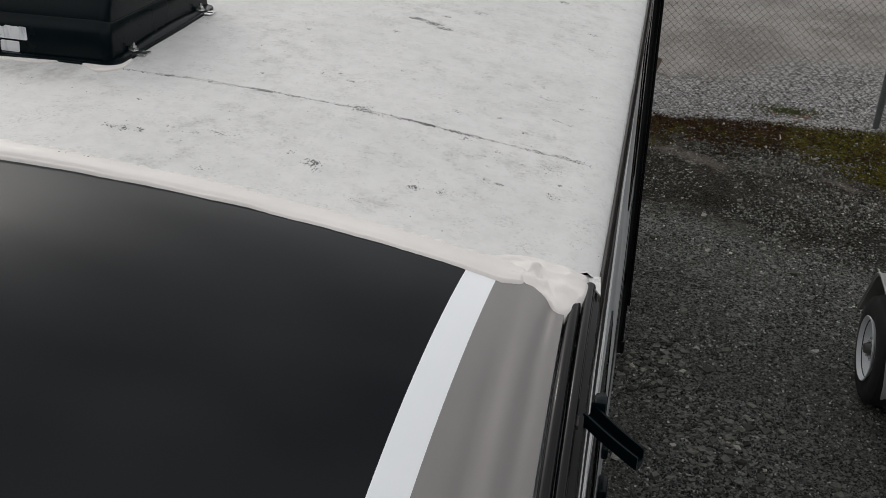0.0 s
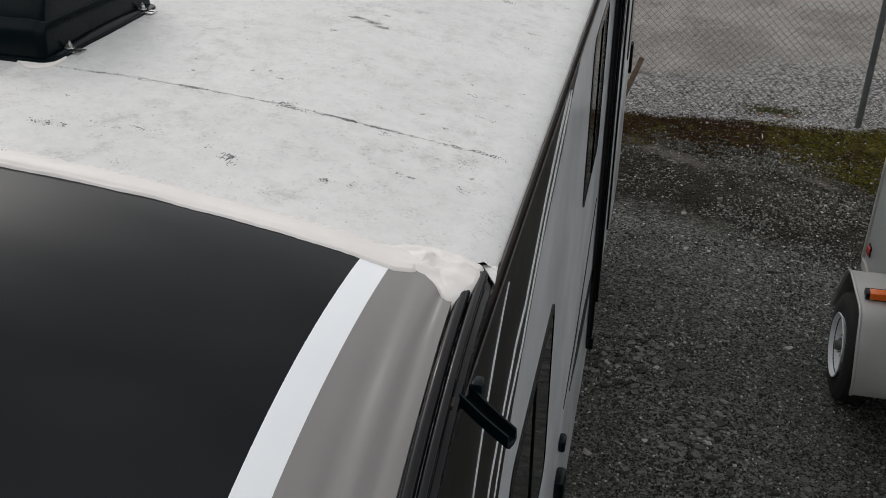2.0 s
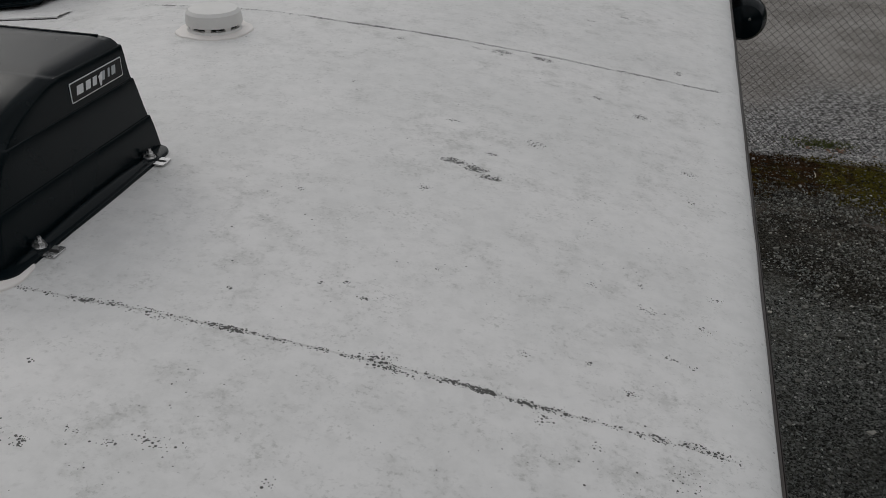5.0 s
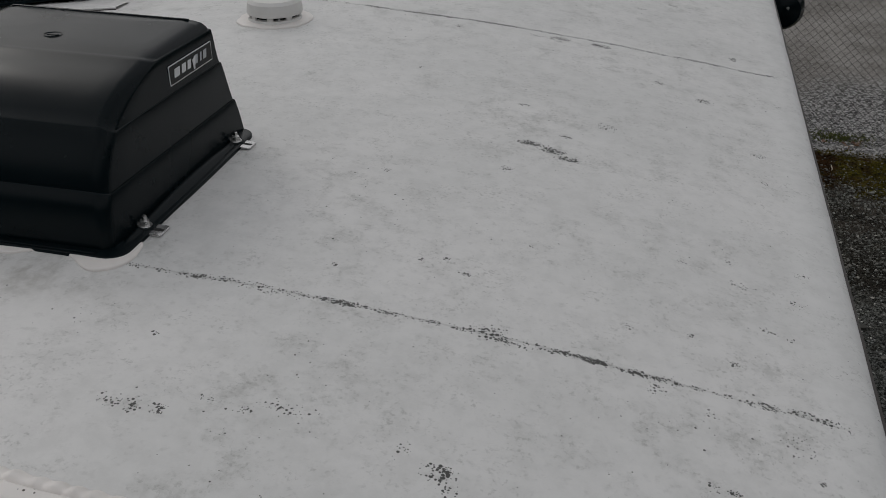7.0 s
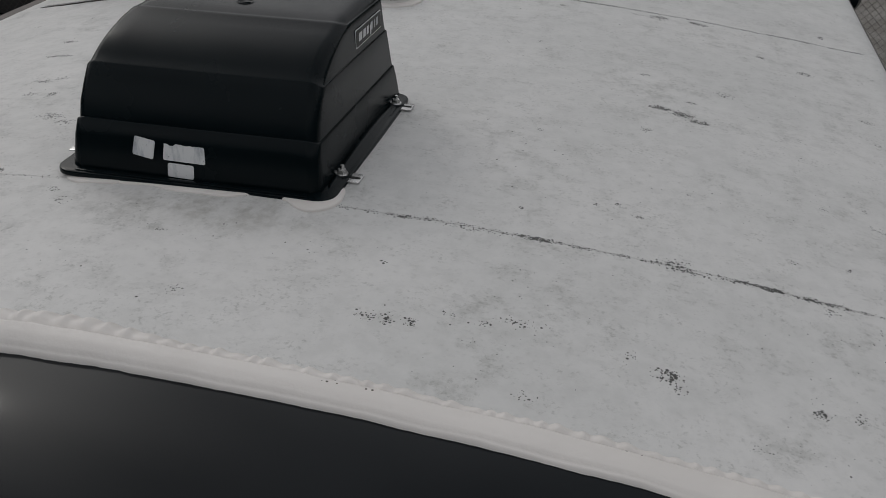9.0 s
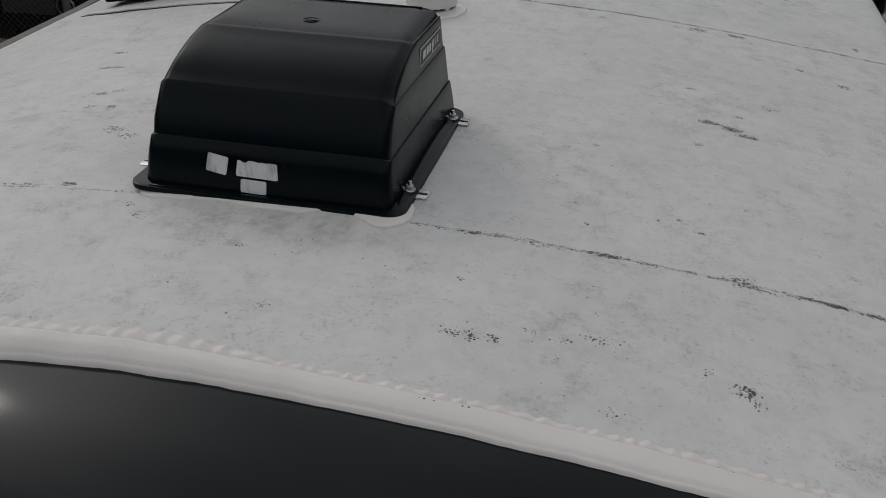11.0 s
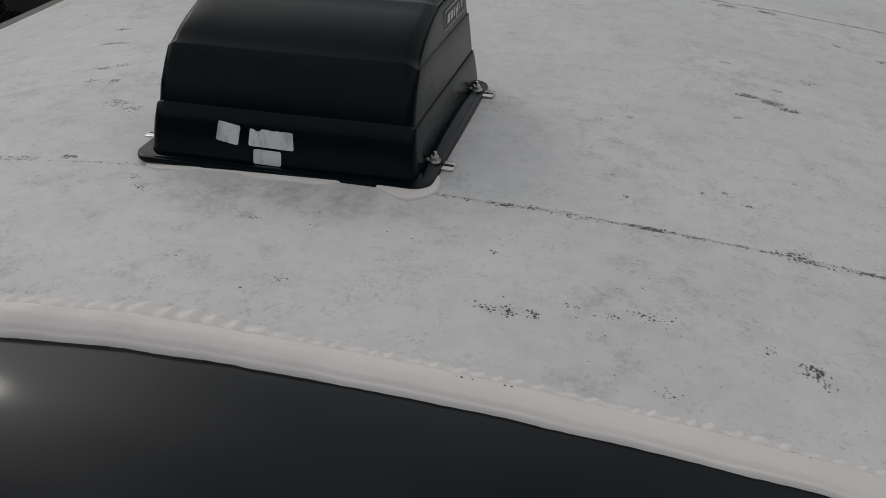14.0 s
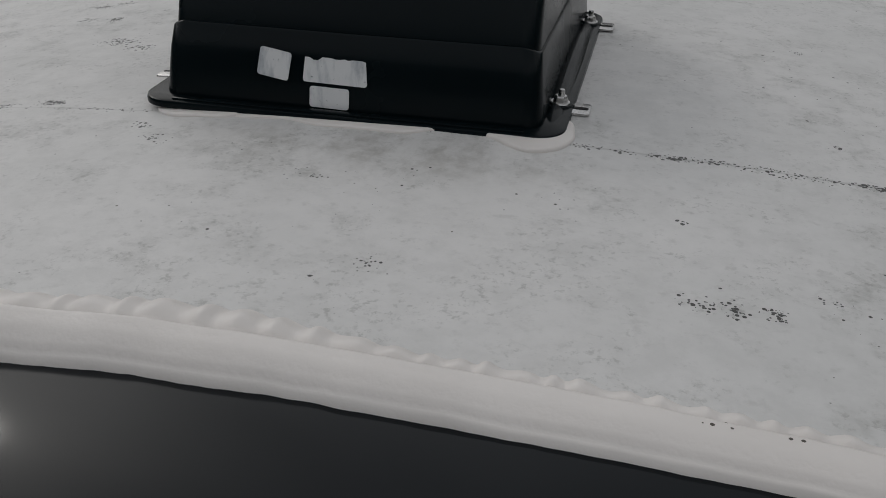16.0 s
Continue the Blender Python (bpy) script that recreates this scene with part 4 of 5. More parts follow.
wall_r = part("side_wall", wall_sheet(1.15, 1.2), M_WALL_SILVER, rv, "silver-grey side wall with charcoal graphics")
wall_l = part("side_wall", wall_sheet(-1.2, -1.15, 2.903), M_WALL_SILVER, rv, "silver-grey side wall")
part("rear_wall", box(-1.148, 1.148, BACK - 0.05, BACK, BOTTOM, 2.80), M_WALL_SILVER, rv)
part("underfloor", box(-1.148, 1.148, -1.9, BACK - 0.052, BOTTOM, BOTTOM + 0.06), M_BLACK_METAL, rv)
part("lower_nose", box(-1.148, 1.148, CAP_Y - S_MAX - 0.08, CAP_Y - S_MAX - 0.02, BOTTOM + 0.07, cap_z(1.1, S_MAX) - 0.03, 0.01), M_CAP_BLACK, rv)

# wall graphics: thin vinyl, polygons in (y, z)
TO_WALL = Matrix(((0, 0, 1, 1.2), (1, 0, 0, 0), (0, 1, 0, 0), (0, 0, 0, 1)))


def decal(name, pts, mat, label="", depth=0.003):
    return part(name, prism(pts, depth, TO_WALL), mat, wall_r, label)


LOW = [(0.95, 2.886), (0.736, 2.842), (0.536, 2.768), (0.339, 2.717), (0.165, 2.667), (0.059, 2.620), (-0.06, 2.565), (-0.178, 2.512), (-0.274, 2.452), (-0.36, 2.38), (-0.60, 2.14), (-0.95, 1.75), (-1.4, 1.2)]
top = [(0.0, 2.911), (-0.42, 2.919)] + [(CAP_Y - s, nose_z(1.16) + drop(s) - 0.045) for s in np.linspace(0.05, S_MAX - 0.03, 22)]
decal("charcoal_band", LOW + [(-2.0, 1.2)] + top[::-1], M_CHARCOAL, "charcoal vinyl band sweeping down to the nose")


def stripe_band(line, w, name="pinstripe", depth=0.005):
    n = len(line)
    lo = [(y, z) for y, z in line]
    hi = [(y, z + w(i / (n - 1))) for i, (y, z) in enumerate(line)]
    return decal(name, lo + hi[::-1], M_PIN, "pale grey pinstripe", depth)


stripe_band([(-0.29, 2.872), (-0.34, 2.848), (-0.42, 2.80), (-0.50, 2.738), (-0.58, 2.66), (-0.8, 2.40), (-1.1, 1.98)], lambda f: 0.002 + 0.008 * min(1, f * 3))
stripe_band([(0.60, 2.868), (0.40, 2.828), (0.20, 2.772), (0.066, 2.720), (-0.06, 2.670), (-0.17, 2.655), (-0.29, 2.604), (-0.42, 2.545), (-0.6, 2.37), (-0.9, 2.0)], lambda f: 0.022 - 0.010 * min(1, f * 1.6))
stripe_band([(0.66, 2.842), (0.45, 2.780), (0.21, 2.712), (0.088, 2.664), (-0.013, 2.622), (-0.086, 2.588), (-0.246, 2.550), (-0.352, 2.475), (-0.6, 2.24), (-0.9, 1.88)], lambda f: 0.020 - 0.009 * min(1, f * 1.6))
decal("swoosh", [(1.50, 1.262), (2.06, 1.16), (2.75, 1.20), (2.30, 1.275), (1.95, 1.31)], M_CHARCOAL, "thin charcoal swoosh")
decal("swoosh", [(1.25, 1.37), (1.64, 1.415), (1.92, 1.52), (2.35, 1.72), (1.95, 1.56), (1.62, 1.445)], M_CHARCOAL, "thin charcoal swoosh")


def window(name, y0, y1, z0, z1, r=0.05, label="tinted window in a black frame"):
    w = empty(name, pose(1.2, (y0 + y1) / 2, z0))
    w.parent = rv
    tagged(w, label)
    cy, h = (y1 - y0) / 2, z1 - z0
    turn = Matrix(((0, 0, 1, 0), (1, 0, 0, 0), (0, 1, 0, 0), (0, 0, 0, 1)))
    part("pane", prism(rounded(-cy + 0.02, cy - 0.02, 0.02, h - 0.02, r * 0.8), 0.004, turn), M_GLASS, w, "dark tinted glass")
    o, i = rounded(-cy, cy, 0, h, r, 8), rounded(-cy + 0.025, cy - 0.025, 0.025, h - 0.025, r * 0.8, 8)
    bm = bmesh.new()
    n = len(o)
    lay = [[bm.verts.new((d, y, z)) for y, z in p] for p, d in ((o, 0.0), (o, 0.004), (i, 0.006), (i, 0.0))]
    for a, b in zip(lay, lay[1:] + lay[:1]):
        for k in range(n):
            j = (k + 1) % n
            bm.faces.new((a[k], a[j], b[j], b[k]))
    part("frame", bm, M_BLACK_METAL, w)
    part("mullion", box(0.004, 0.008, -0.01, 0.01, 0.025, h - 0.025, 0.001), M_BLACK_METAL, w)
    return w


window("window", -0.16, 0.60, 1.66, 2.295, 0.075)
window("window", 1.43, 2.04, 2.11, 2.745, 0.07)
window("window", 2.95, 3.62, 2.02, 2.70)
door = empty("entry_door", pose(1.2, 4.25, 0.75))
door.parent = rv
tagged(door, "grey entry door with a black frame")
part("leaf", box(0.0, 0.02, -0.33, 0.33, 0.0, 1.9, 0.006), M_WALL_SILVER, door)
part("door_frame", box(0.0, 0.012, -0.37, -0.332, -0.02, 1.93, 0.004), M_BLACK_METAL, door)
part("door_frame", box(0.0, 0.012, 0.332, 0.37, -0.02, 1.93, 0.004), M_BLACK_METAL, door)
part("door_pane", box(0.021, 0.028, -0.2, 0.2, 1.05, 1.75, 0.003), M_GLASS, door)
# small fittings on the wall
part("latch", box(1.2, 1.226, 1.14, 1.20, 1.25, 1.30, 0.008), M_BLACK_PLASTIC, rv, "small black latch on the side wall")
part("outlet_cover", box(1.2, 1.238, 1.07, 1.17, 1.05, 1.16, 0.012), M_BLACK_PLASTIC, rv, "black hinged outlet cover")

for side in (-1, 1):
    for y in (3.2, 4.05):
        wh = part("wheel", lathe([(0.17, -0.1), (0.29, -0.105), (0.33, -0.08), (0.345, -0.04), (0.345, 0.04), (0.33, 0.08), (0.29, 0.105), (0.17, 0.1), (0.17, -0.1)], 36, pose(side * 1.03, y, 0.343, 0, 90, 0)), M_RUBBER, rv, "black rubber tyre")
        part("rim", lathe([(0.175, 0.09), (0.16, 0.05), (0.06, 0.04), (0.0, 0.06)], 28, pose(side * 1.03, y, 0.343, 0, 90 * side, 0)), M_WHEEL, wh)
part("axle", box(-1.0, 1.0, 3.15, 3.25, 0.30, 0.38, 0.01), M_BLACK_METAL, rv)
part("axle", box(-1.0, 1.0, 4.0, 4.1, 0.30, 0.38, 0.01), M_BLACK_METAL, rv)
for side in (-1, 1):
    part("frame_rail", box(side * 0.75 - 0.04, side * 0.75 + 0.04, -1.9, BACK - 0.1, 0.44, 0.598, 0.006), M_BLACK_METAL, rv)
    for y in (-1.2, 4.9):
        part("stabiliser", box(side * 0.75 - 0.03, side * 0.75 + 0.03, y - 0.03, y + 0.03, 0.0, 0.46, 0.006), M_BLACK_METAL, rv)

part("tail_lamp", box(1.16, 1.222, BACK - 0.06, BACK + 0.02, 1.30, 1.52, 0.012), M_BLACK_PLASTIC, rv, "black tail lamp housing at the rear corner")

# awning along the side: two arms, roller tube with end caps
awning = empty("awning", pose(1.21, 2.52, 0.65))
tagged(awning, "rolled-up awning on black arms along the side wall", "awning")
for dy, z in ((0.0, 0.16),):
    arm = part("arm", box(-0.008, 0.022, dy - 0.035, dy + 0.035, z, 2.09, 0.006), M_BLACK_METAL, awning)
    part("strut", box(0.022, 0.034, dy - 0.018, dy + 0.018, z + 0.25, 2.07, 0.004), M_BLACK_METAL, arm)
    part("foot", box(-0.009, 0.030, dy - 0.045, dy + 0.045, z - 0.03, z + 0.05, 0.012), M_BLACK_METAL, arm)
part("roller", lathe([(0.045, 0.02), (0.045, 2.23)], 20, pose(0.065, 0, 2.11, -90, 0, 0)), M_BLACK_METAL, awning, "rolled dark awning fabric")
for dy in (0.0, 2.25):
    part("top_bracket", box(-0.008, 0.04, dy - 0.04, dy + 0.04, 2.03, 2.21, 0.01), M_BLACK_METAL, awning)
    part("end_cap", lathe([(0.0, -0.062), (0.024, -0.059), (0.058, -0.044), (0.073, -0.016), (0.076, 0.02), (0.064, 0.05), (0.0, 0.052)], 24, pose(0.062, dy, 2.11, -90, 0, 0)), M_BLACK_PLASTIC, awning, "domed black end cap")
part("screw", lathe([(0.0, -0.012), (0.005, -0.011), (0.006, 0.0)], 10, pose(0.075, -0.05, 2.125, -90, 0, 0)), M_STEEL, awning)

# corner mouldings, gutter and spout
def nose_path(x, s0, s1, lift=0.0, n=40):
    out = []
    for s in np.linspace(s0, s1, n):
        ds = 1e-3
        t = Vector((0, -ds, drop(s + ds) - drop(s))).normalized()
        up = Vector((1, 0, 0)).cross(t)
        out.append(((x + 0.012 * s, CAP_Y - s, nose_z(1.16) + drop(s) + lift), (1, 0, 0), -up if up.z < 0 else up))
    return out


for side in (1, -1):
    trim = part("corner_moulding", sweep([((side * p[0], p[1], p[2]), a, u) for p, a, u in nose_path(1.1708, 0.03, S_MAX - 0.05, -0.012)], ring(0.0090, 14)), M_BLACK_METAL, rv, "black rounded corner moulding")
    part("insert", sweep([((side * p[0], p[1], p[2]), a, u) for p, a, u in nose_path(1.1882, 0.0, S_MAX - 0.05, -0.015)], ring(0.0078, 14)), M_BLACK_METAL, trim)
    part("flange", sweep([((side * p[0], p[1], p[2]), a, u) for p, a, u in nose_path(1.196, 0.03, S_MAX - 0.05, -0.046)], [(-0.012, 0.0), (0.008, 0.0), (0.010, 0.012), (0.008, 0.024), (-0.012, 0.026)]), M_BLACK_METAL, trim)
    # gutter rail: L section with an outer lip, down the roof's side and on to the spout
    gz = 2.9345 if side > 0 else 2.913
    rail = [((side * 1.200, y, gz + TILT * y), (side, 0, 0), (0, 0, 1)) for y in np.linspace(BACK - 0.02, -0.42, 30)]
    rail += [((side * 1.200, CAP_Y - s, gz - TILT * 0.42 + 0.012 * s), (side, 0, 0), (0, 0, 1)) for s in np.linspace(0.02, 0.27, 6)]
    part("gutter", sweep(rail, [(-0.003, -0.03), (0.002, -0.03), (0.0075, -0.028), (0.0085, -0.016), (0.007, -0.015), (0.0055, -0.024), (0.002, -0.025), (0.0012, 0.004), (-0.003, 0.004)]), M_GUTTER, rv, "weathered black gutter rail")
    # spout: tapering open channel pointing out and down
    a, b = Vector((side * 1.210, -0.686, 2.944)), Vector((side * 1.279, -0.722, 2.914))
    path = []
    for f in np.linspace(0, 1, 9):
        p = a.lerp(b, f) + Vector((0, 0, -0.002 * math.sin(f * math.pi)))
        w = 0.0128 - 0.002 * f
        path.append((p, Vector((0.35 * side, 0.93, 0)).normalized() * (w / 0.017), Vector((0, 0, 0.75))))
    spout = part("spout", sweep(path, [(-0.017, 0.012), (-0.019, -0.012), (-0.008, -0.019), (0.008, -0.019), (0.019, -0.012), (0.017, 0.012), (0.013, 0.012), (0.012, -0.008), (-0.012, -0.008), (-0.013, 0.012)]), M_BLACK_PLASTIC, rv, "black plastic gutter spout")
    part("clip", box(side * 1.224 - 0.008, side * 1.224 + 0.008, -0.680, -0.658, 2.925, 2.957, 0.004), M_BLACK_PLASTIC, spout)


# lap sealant across the front of the roof
def bead():
    us, vs = np.linspace(-1.17, 1.135, 900), np.linspace(0, 1, 26)
    verts, faces = [], []
    for x in us:
        n1, n2 = noise.noise((x * 9, 3, 1)), noise.noise((x * 38, 5, 2))
        yf = front_edge(x) + 0.0025 * noise.noise((x * 14, 1, 7)) + 0.001 * noise.noise((x * 60, 2, 7))
        yf += 0.030 * max(0.0, (x - 1.07) / 0.065)
        fat = 0.010 * math.exp(-(((x - 0.03) / 0.10) ** 2))
        ym = -0.4050 - 0.036 * abs(x) + 0.0015 * n1
        yt = ym + 0.0245 + 1.6 * fat + (0.007 if x < -0.08 else 0.007 * max(0.0, min(1.0, -x / 0.08))) + 0.003 * n1 + 0.0015 * n2
        scal = (0.5 + 0.5 * math.sin(2 * math.pi * (x * 47 - 1.3 * math.tanh((x - 0.03) / 0.1) + 0.9 * n1 + 0.3 * n2))) * (0.8 + 0.35 * n2 + 0.3 * n1)
        yt += 0.0018 * scal
        for v in vs:
            if v < 0.68:
                q = v / 0.68
                y = yf + (ym - yf) * q
                z0 = roof_z(x, y)
                zf = nose_z(x) + 0.031 - sunk(x)
                rise = (0.45 * math.sin(min(1.0, q / 0.25) * math.pi / 2)
                        + 0.55 * (0.5 - 0.5 * math.cos(min(1.0, q / 0.62) * math.pi)))
                if q > 0.86:
                    rise *= 1 - 0.9 * ((q - 0.86) / 0.14) ** 2
                z = zf + (z0 + 0.008 - zf) * q + 0.0105 * rise
                z -= 0.0016 * (1 + 0.6 * n1) * math.exp(-(((q - 0.15) / 0.05) ** 2))
                if v == 0:
                    z -= 0.005
            else:
                q = (v - 0.68) / 0.32
                y = ym + (yt - ym) * q
                z0 = roof_z(x, y)
                hump = math.sin(math.pi * min(1.0, 0.06 + q * 0.96)) ** 0.75 if q < 0.98 else 0.0
                z = z0 + 0.0075 * (1 - q) + hump * (0.0052 + 0.0042 * scal * (1 + 40 * fat) + 0.3 * fat) - 0.003 * (q > 0.97)
            z -= 0.0034 * math.exp(-(((v - 0.69) / 0.03) ** 2))
            z += 0.0012 * noise.noise((x * 22, y * 22, 6))
            z = z0 - 0.006 + (z - z0 + 0.006) * min(1.0, (1.135 - x) / 0.04)
            verts.append((x, y, z))
    n = len(vs)
    for i in range(len(us) - 1):
        for k in range(n - 1):
            a = i * n + k
            faces.append((a, a + n, a + n + 1, a + 1))
    return mesh_of("bead", verts, faces, True)


part("sealant_bead", bead(), M_SEAL, rv, "cream lap sealant with a scalloped edge")


def corner_blob():
    """The thick lump of sealant over the roof's corner: a mound inside an uneven outline."""
    outline = [(1.045, -0.508), (1.064, -0.509), (1.089, -0.510), (1.113, -0.514), (1.131, -0.524), (1.141, -0.534), (1.147, -0.543), (1.155, -0.550), (1.164, -0.549), (1.172, -0.538), (1.180, -0.516), (1.188, -0.492), (1.190, -0.468), (1.188, -0.450), (1.183, -0.430), (1.184, -0.408), (1.150, -0.387), (1.103, -0.382), (1.06, -0.388), (1.03, -0.415), (1.02, -0.455)]
    c = Vector((1.115, -0.455))
    n, rings = 84, 16
    # even out the outline by angle
    pts = []
    m = len(outline)
    for k in range(n):
        f = k / n * m
        i, t = int(f), f - int(f)
        p = [Vector(outline[(i + d) % m]) for d in (-1, 0, 1, 2)]
        pts.append(0.5 * ((2 * p[1]) + (p[2] - p[0]) * t + (2 * p[0] - 5 * p[1] + 4 * p[2] - p[3]) * t * t + (3 * p[1] - p[0] - 3 * p[2] + p[3]) * t**3))
    verts, faces = [], []
    for r in range(rings + 1):
        f = r / rings
        for p in pts:
            q = c.lerp(p, f)
            s = max(0.0, CAP_Y - q.y)
            ground = nose_z(q.x) + drop(s) - 0.006 if q.y < -0.46 else roof_z(q.x, q.y) + (0.022 * max(0.0, (-0.40 - q.y) / 0.06))
            lean = max(0.0, min(1.0, (q.x - 1.02) / 0.13))
            lean = lean * lean * (3 - 2 * lean)
            h = (0.0105 * (1 - f**4) ** 0.5) * (0.4 + 0.6 * lean) - 0.008 * (f > 0.99) - 0.005 * (1 - lean)
            h += (0.0045 * noise.noise((q.x * 34, q.y * 26, 3)) + 0.0042 * noise.noise((q.x * 62, q.y * 50, 9)) + 0.0030 * noise.noise((q.x * 130, q.y * 130, 2))) * (1 - f**4)
            h += 0.0048 * math.cos(2 * math.pi * (q.y + 0.448 + 0.1 * (q.x - 1.1)) / 0.046) * (1 - f**3) * min(1.0, max(0.0, (q.y + 0.53) / 0.04))
            verts.append((q.x, q.y, ground + h))
    for r in range(rings):
        for k in range(n):
            j = (k + 1) % n
            faces.append((r * n + k, r * n + j, (r + 1) * n + j, (r + 1) * n + k))
    faces.append(tuple(range(n))[::-1])
    return mesh_of("blob", verts, faces, True)


part("sealant_lump", corner_blob(), M_SEAL, rv, "thick lump of cream sealant over the roof corner")
part("torn_flap", prism([(1.174, -0.379), (1.179, -0.389), (1.187, -0.403), (1.197, -0.421), (1.2030, -0.431), (1.2010, -0.405), (1.1985, -0.379)], 0.003, pose(0, 0, roof_z(1.19, -0.39) - 0.006), 0.0008), M_ROOF, rv, "torn white tip of the roof sheet")
part("corner_cap", box(1.152, 1.1995, -0.47, -0.35, 2.895, 2.948, 0.004), M_BLACK_METAL, rv, "black end of the corner moulding")


# ---- roof vent cover ----
def lid_ring(yf, yb, hw, hf, hs, hb, r=0.019):
    """One level of the lid seen from above: open at the back corners, round at the front ones. Heights at the front, the front corner and the back."""
    half_ring = []
    hw += 0.0040
    for k in range(9):
        f = k / 8
        half_ring.append((hw, yb + (yf + r - yb) * f, hb + (hs - hb) * f))
    for k in range(1, 9):
        a = radians(90 * k / 8)
        f = k / 8
        f = f * f * (3 - 2 * f)
        half_ring.append((hw - r + r * math.cos(a), yf + r - r * math.sin(a), hs + (hf - hs) * f))
    for k in range(1, 6):
        half_ring.append(((hw - r) * (1 - k / 6), yf - 0.0015 * k / 6, hf))
    ring_pts = [(-x, y, h) for x, y, h in half_ring] + [(0.0, yf - 0.0018, hf)] + half_ring[::-1]
    return [(x - 0.0045, y, h) for x, y, h in ring_pts]


def vent_cover():
    """Base at z 0, centred; y runs to the back."""
    vc = empty("vent_cover", pose(-0.001, 0.212, 3.077, -1.1, 1.2, 0))
    tagged(vc, "black plastic roof vent cover bolted to the white roof", "vent cover")
    # three stepped tiers, each with a small ledge that runs all round, and the crowned top
    levels = [(-0.2075, 0.238, 0.1985, 0.004, 0.004, 0.004), (-0.2035, 0.234, 0.1965, 0.030, 0.028, 0.026), (-0.1985, 0.230, 0.194, 0.058, 0.053, 0.047), (-0.1905, 0.2265, 0.1915, 0.0815, 0.0735, 0.063)]
    levels += [(-0.1885, 0.226, 0.1905, 0.0832, 0.0752, 0.0645), (-0.1860, 0.2235, 0.1890, 0.0834, 0.0754, 0.0645), (-0.1785, 0.215, 0.1882, 0.110, 0.100, 0.088), (-0.1625, 0.207, 0.1870, 0.138, 0.126, 0.114), (-0.1495, 0.200, 0.1860, 0.157, 0.145, 0.1355)]
    levels += [(-0.147, 0.199, 0.1852, 0.1588, 0.1468, 0.137)]
    upper = [(-0.1446, 0.1972, 0.1838, 0.1596, 0.1474, 0.1374), (-0.131, 0.195, 0.1830, 0.169, 0.155, 0.145), (-0.115, 0.194, 0.1823, 0.1785, 0.163, 0.153), (-0.096, 0.193, 0.1815, 0.1868, 0.171, 0.162), (-0.074, 0.1922, 0.1808, 0.1935, 0.180, 0.171), (-0.045, 0.191, 0.1800, 0.2000, 0.190, 0.183), (-0.012, 0.190, 0.1785, 0.2045, 0.1975, 0.1925)]
    upper += [(-0.009, 0.1895, 0.1775, 0.2056, 0.199, 0.194), (-0.003, 0.188, 0.1745, 0.2052, 0.1987, 0.1940), (0.002, 0.186, 0.1725, 0.2058, 0.2010, 0.1985), (0.012, 0.183, 0.167, 0.2072, 0.2050, 0.2045), (0.030, 0.179, 0.157, 0.2085, 0.2080, 0.2085), (0.050, 0.174, 0.140, 0.2092, 0.2092, 0.2105), (0.090, 0.140, 0.060, 0.2102, 0.2102, 0.2105)]
    verts, faces = [], []
    for level in levels + upper:
        verts += lid_ring(*level)
    n = len(verts) // len(levels + upper)
    for i in range(len(levels + upper) - 1):
        for k in range(n):
            m = (k + 1) % n
            faces.append((i * n + k, i * n + m, (i + 1) * n + m, (i + 1) * n + k))
    faces.append(tuple(range(len(verts) - n, len(verts))))
    bm = bmesh.new()
    me = mesh_of("lid", verts, faces)
    bm.from_mesh(me)
    bpy.data.meshes.remove(me)
    lid = part("lid", bm, M_BLACK_PLASTIC, vc, "domed black lid with stepped ribs")
    # lip standing along the back of the top
    part("hood_lip", box(-0.160, 0.150, 0.1715, 0.1765, 0.205, 0.2118, 0.0012), M_BLACK_PLASTIC, lid)
    # flange with rounded corners and a raised rim along the sides
    flange = part("flange", prism(rounded(-0.2275, 0.2215, -0.225, 0.240, 0.030, 6), 0.0078, pose(0, 0, 0.0), 0.0028), M_BLACK_PLASTIC, vc)
    part("front_lip", box(-0.19, 0.182, -0.2205, -0.2125, 0.0070, 0.0100, 0.0014), M_BLACK_PLASTIC, flange)
    for s in (-1, 1):
        cx = -0.003 + s * 0.2095
        ridge = [(-0.195, -0.005), (-0.170, 0.000), (-0.135, 0.001), (-0.10, 0.003), (-0.04, 0.0055), (0.03, 0.006), (0.10, 0.0045), (0.15, 0.001), (0.185, 0.000), (0.215, -0.006)]
        part("track", sweep([((cx - s * (0.002 + 0.2 * dz), y, 0.0085 + dz), (s, 0, 0), (0, 0, 1)) for y, dz in ridge], [(-0.014, -0.008), (-0.008, -0.001), (-0.002, 0.0022), (0.000, 0.0022), (0.007, -0.001), (0.0125, -0.008)]), M_BLACK_PLASTIC, flange)
        for y in (-0.131, 0.181):
            bx = -0.0035 + s * 0.209
            br = part("bracket", prism(rounded(-0.021, 0.021, -0.0155, 0.0155, 0.003, 2), 0.0022, pose(bx + s * 0.0125, y - 0.002, 0.0042, 0, 1.2 if s > 0 else -3.5, 0), 0.0008), M_STEEL, vc, "zinc mounting bracket")
            part("slot", prism(rounded(-0.008, 0.008, -0.0025, 0.0025, 0.0023, 3), 0.0006, pose(bx + s * 0.0235, y - 0.002, 0.0062 if s > 0 else 0.0052, 0, 1.2 if s > 0 else -3.5, 0)), M_RUBBER, br)
            bolt = part("bolt", lathe([(0.0, 0.034), (0.003, 0.0335), (0.0035, 0.032), (0.0035, 0.012), (0.0, 0.012)], 10, pose(bx, y, -0.009, 0, 4 * s, 0)), M_STEEL, vc)
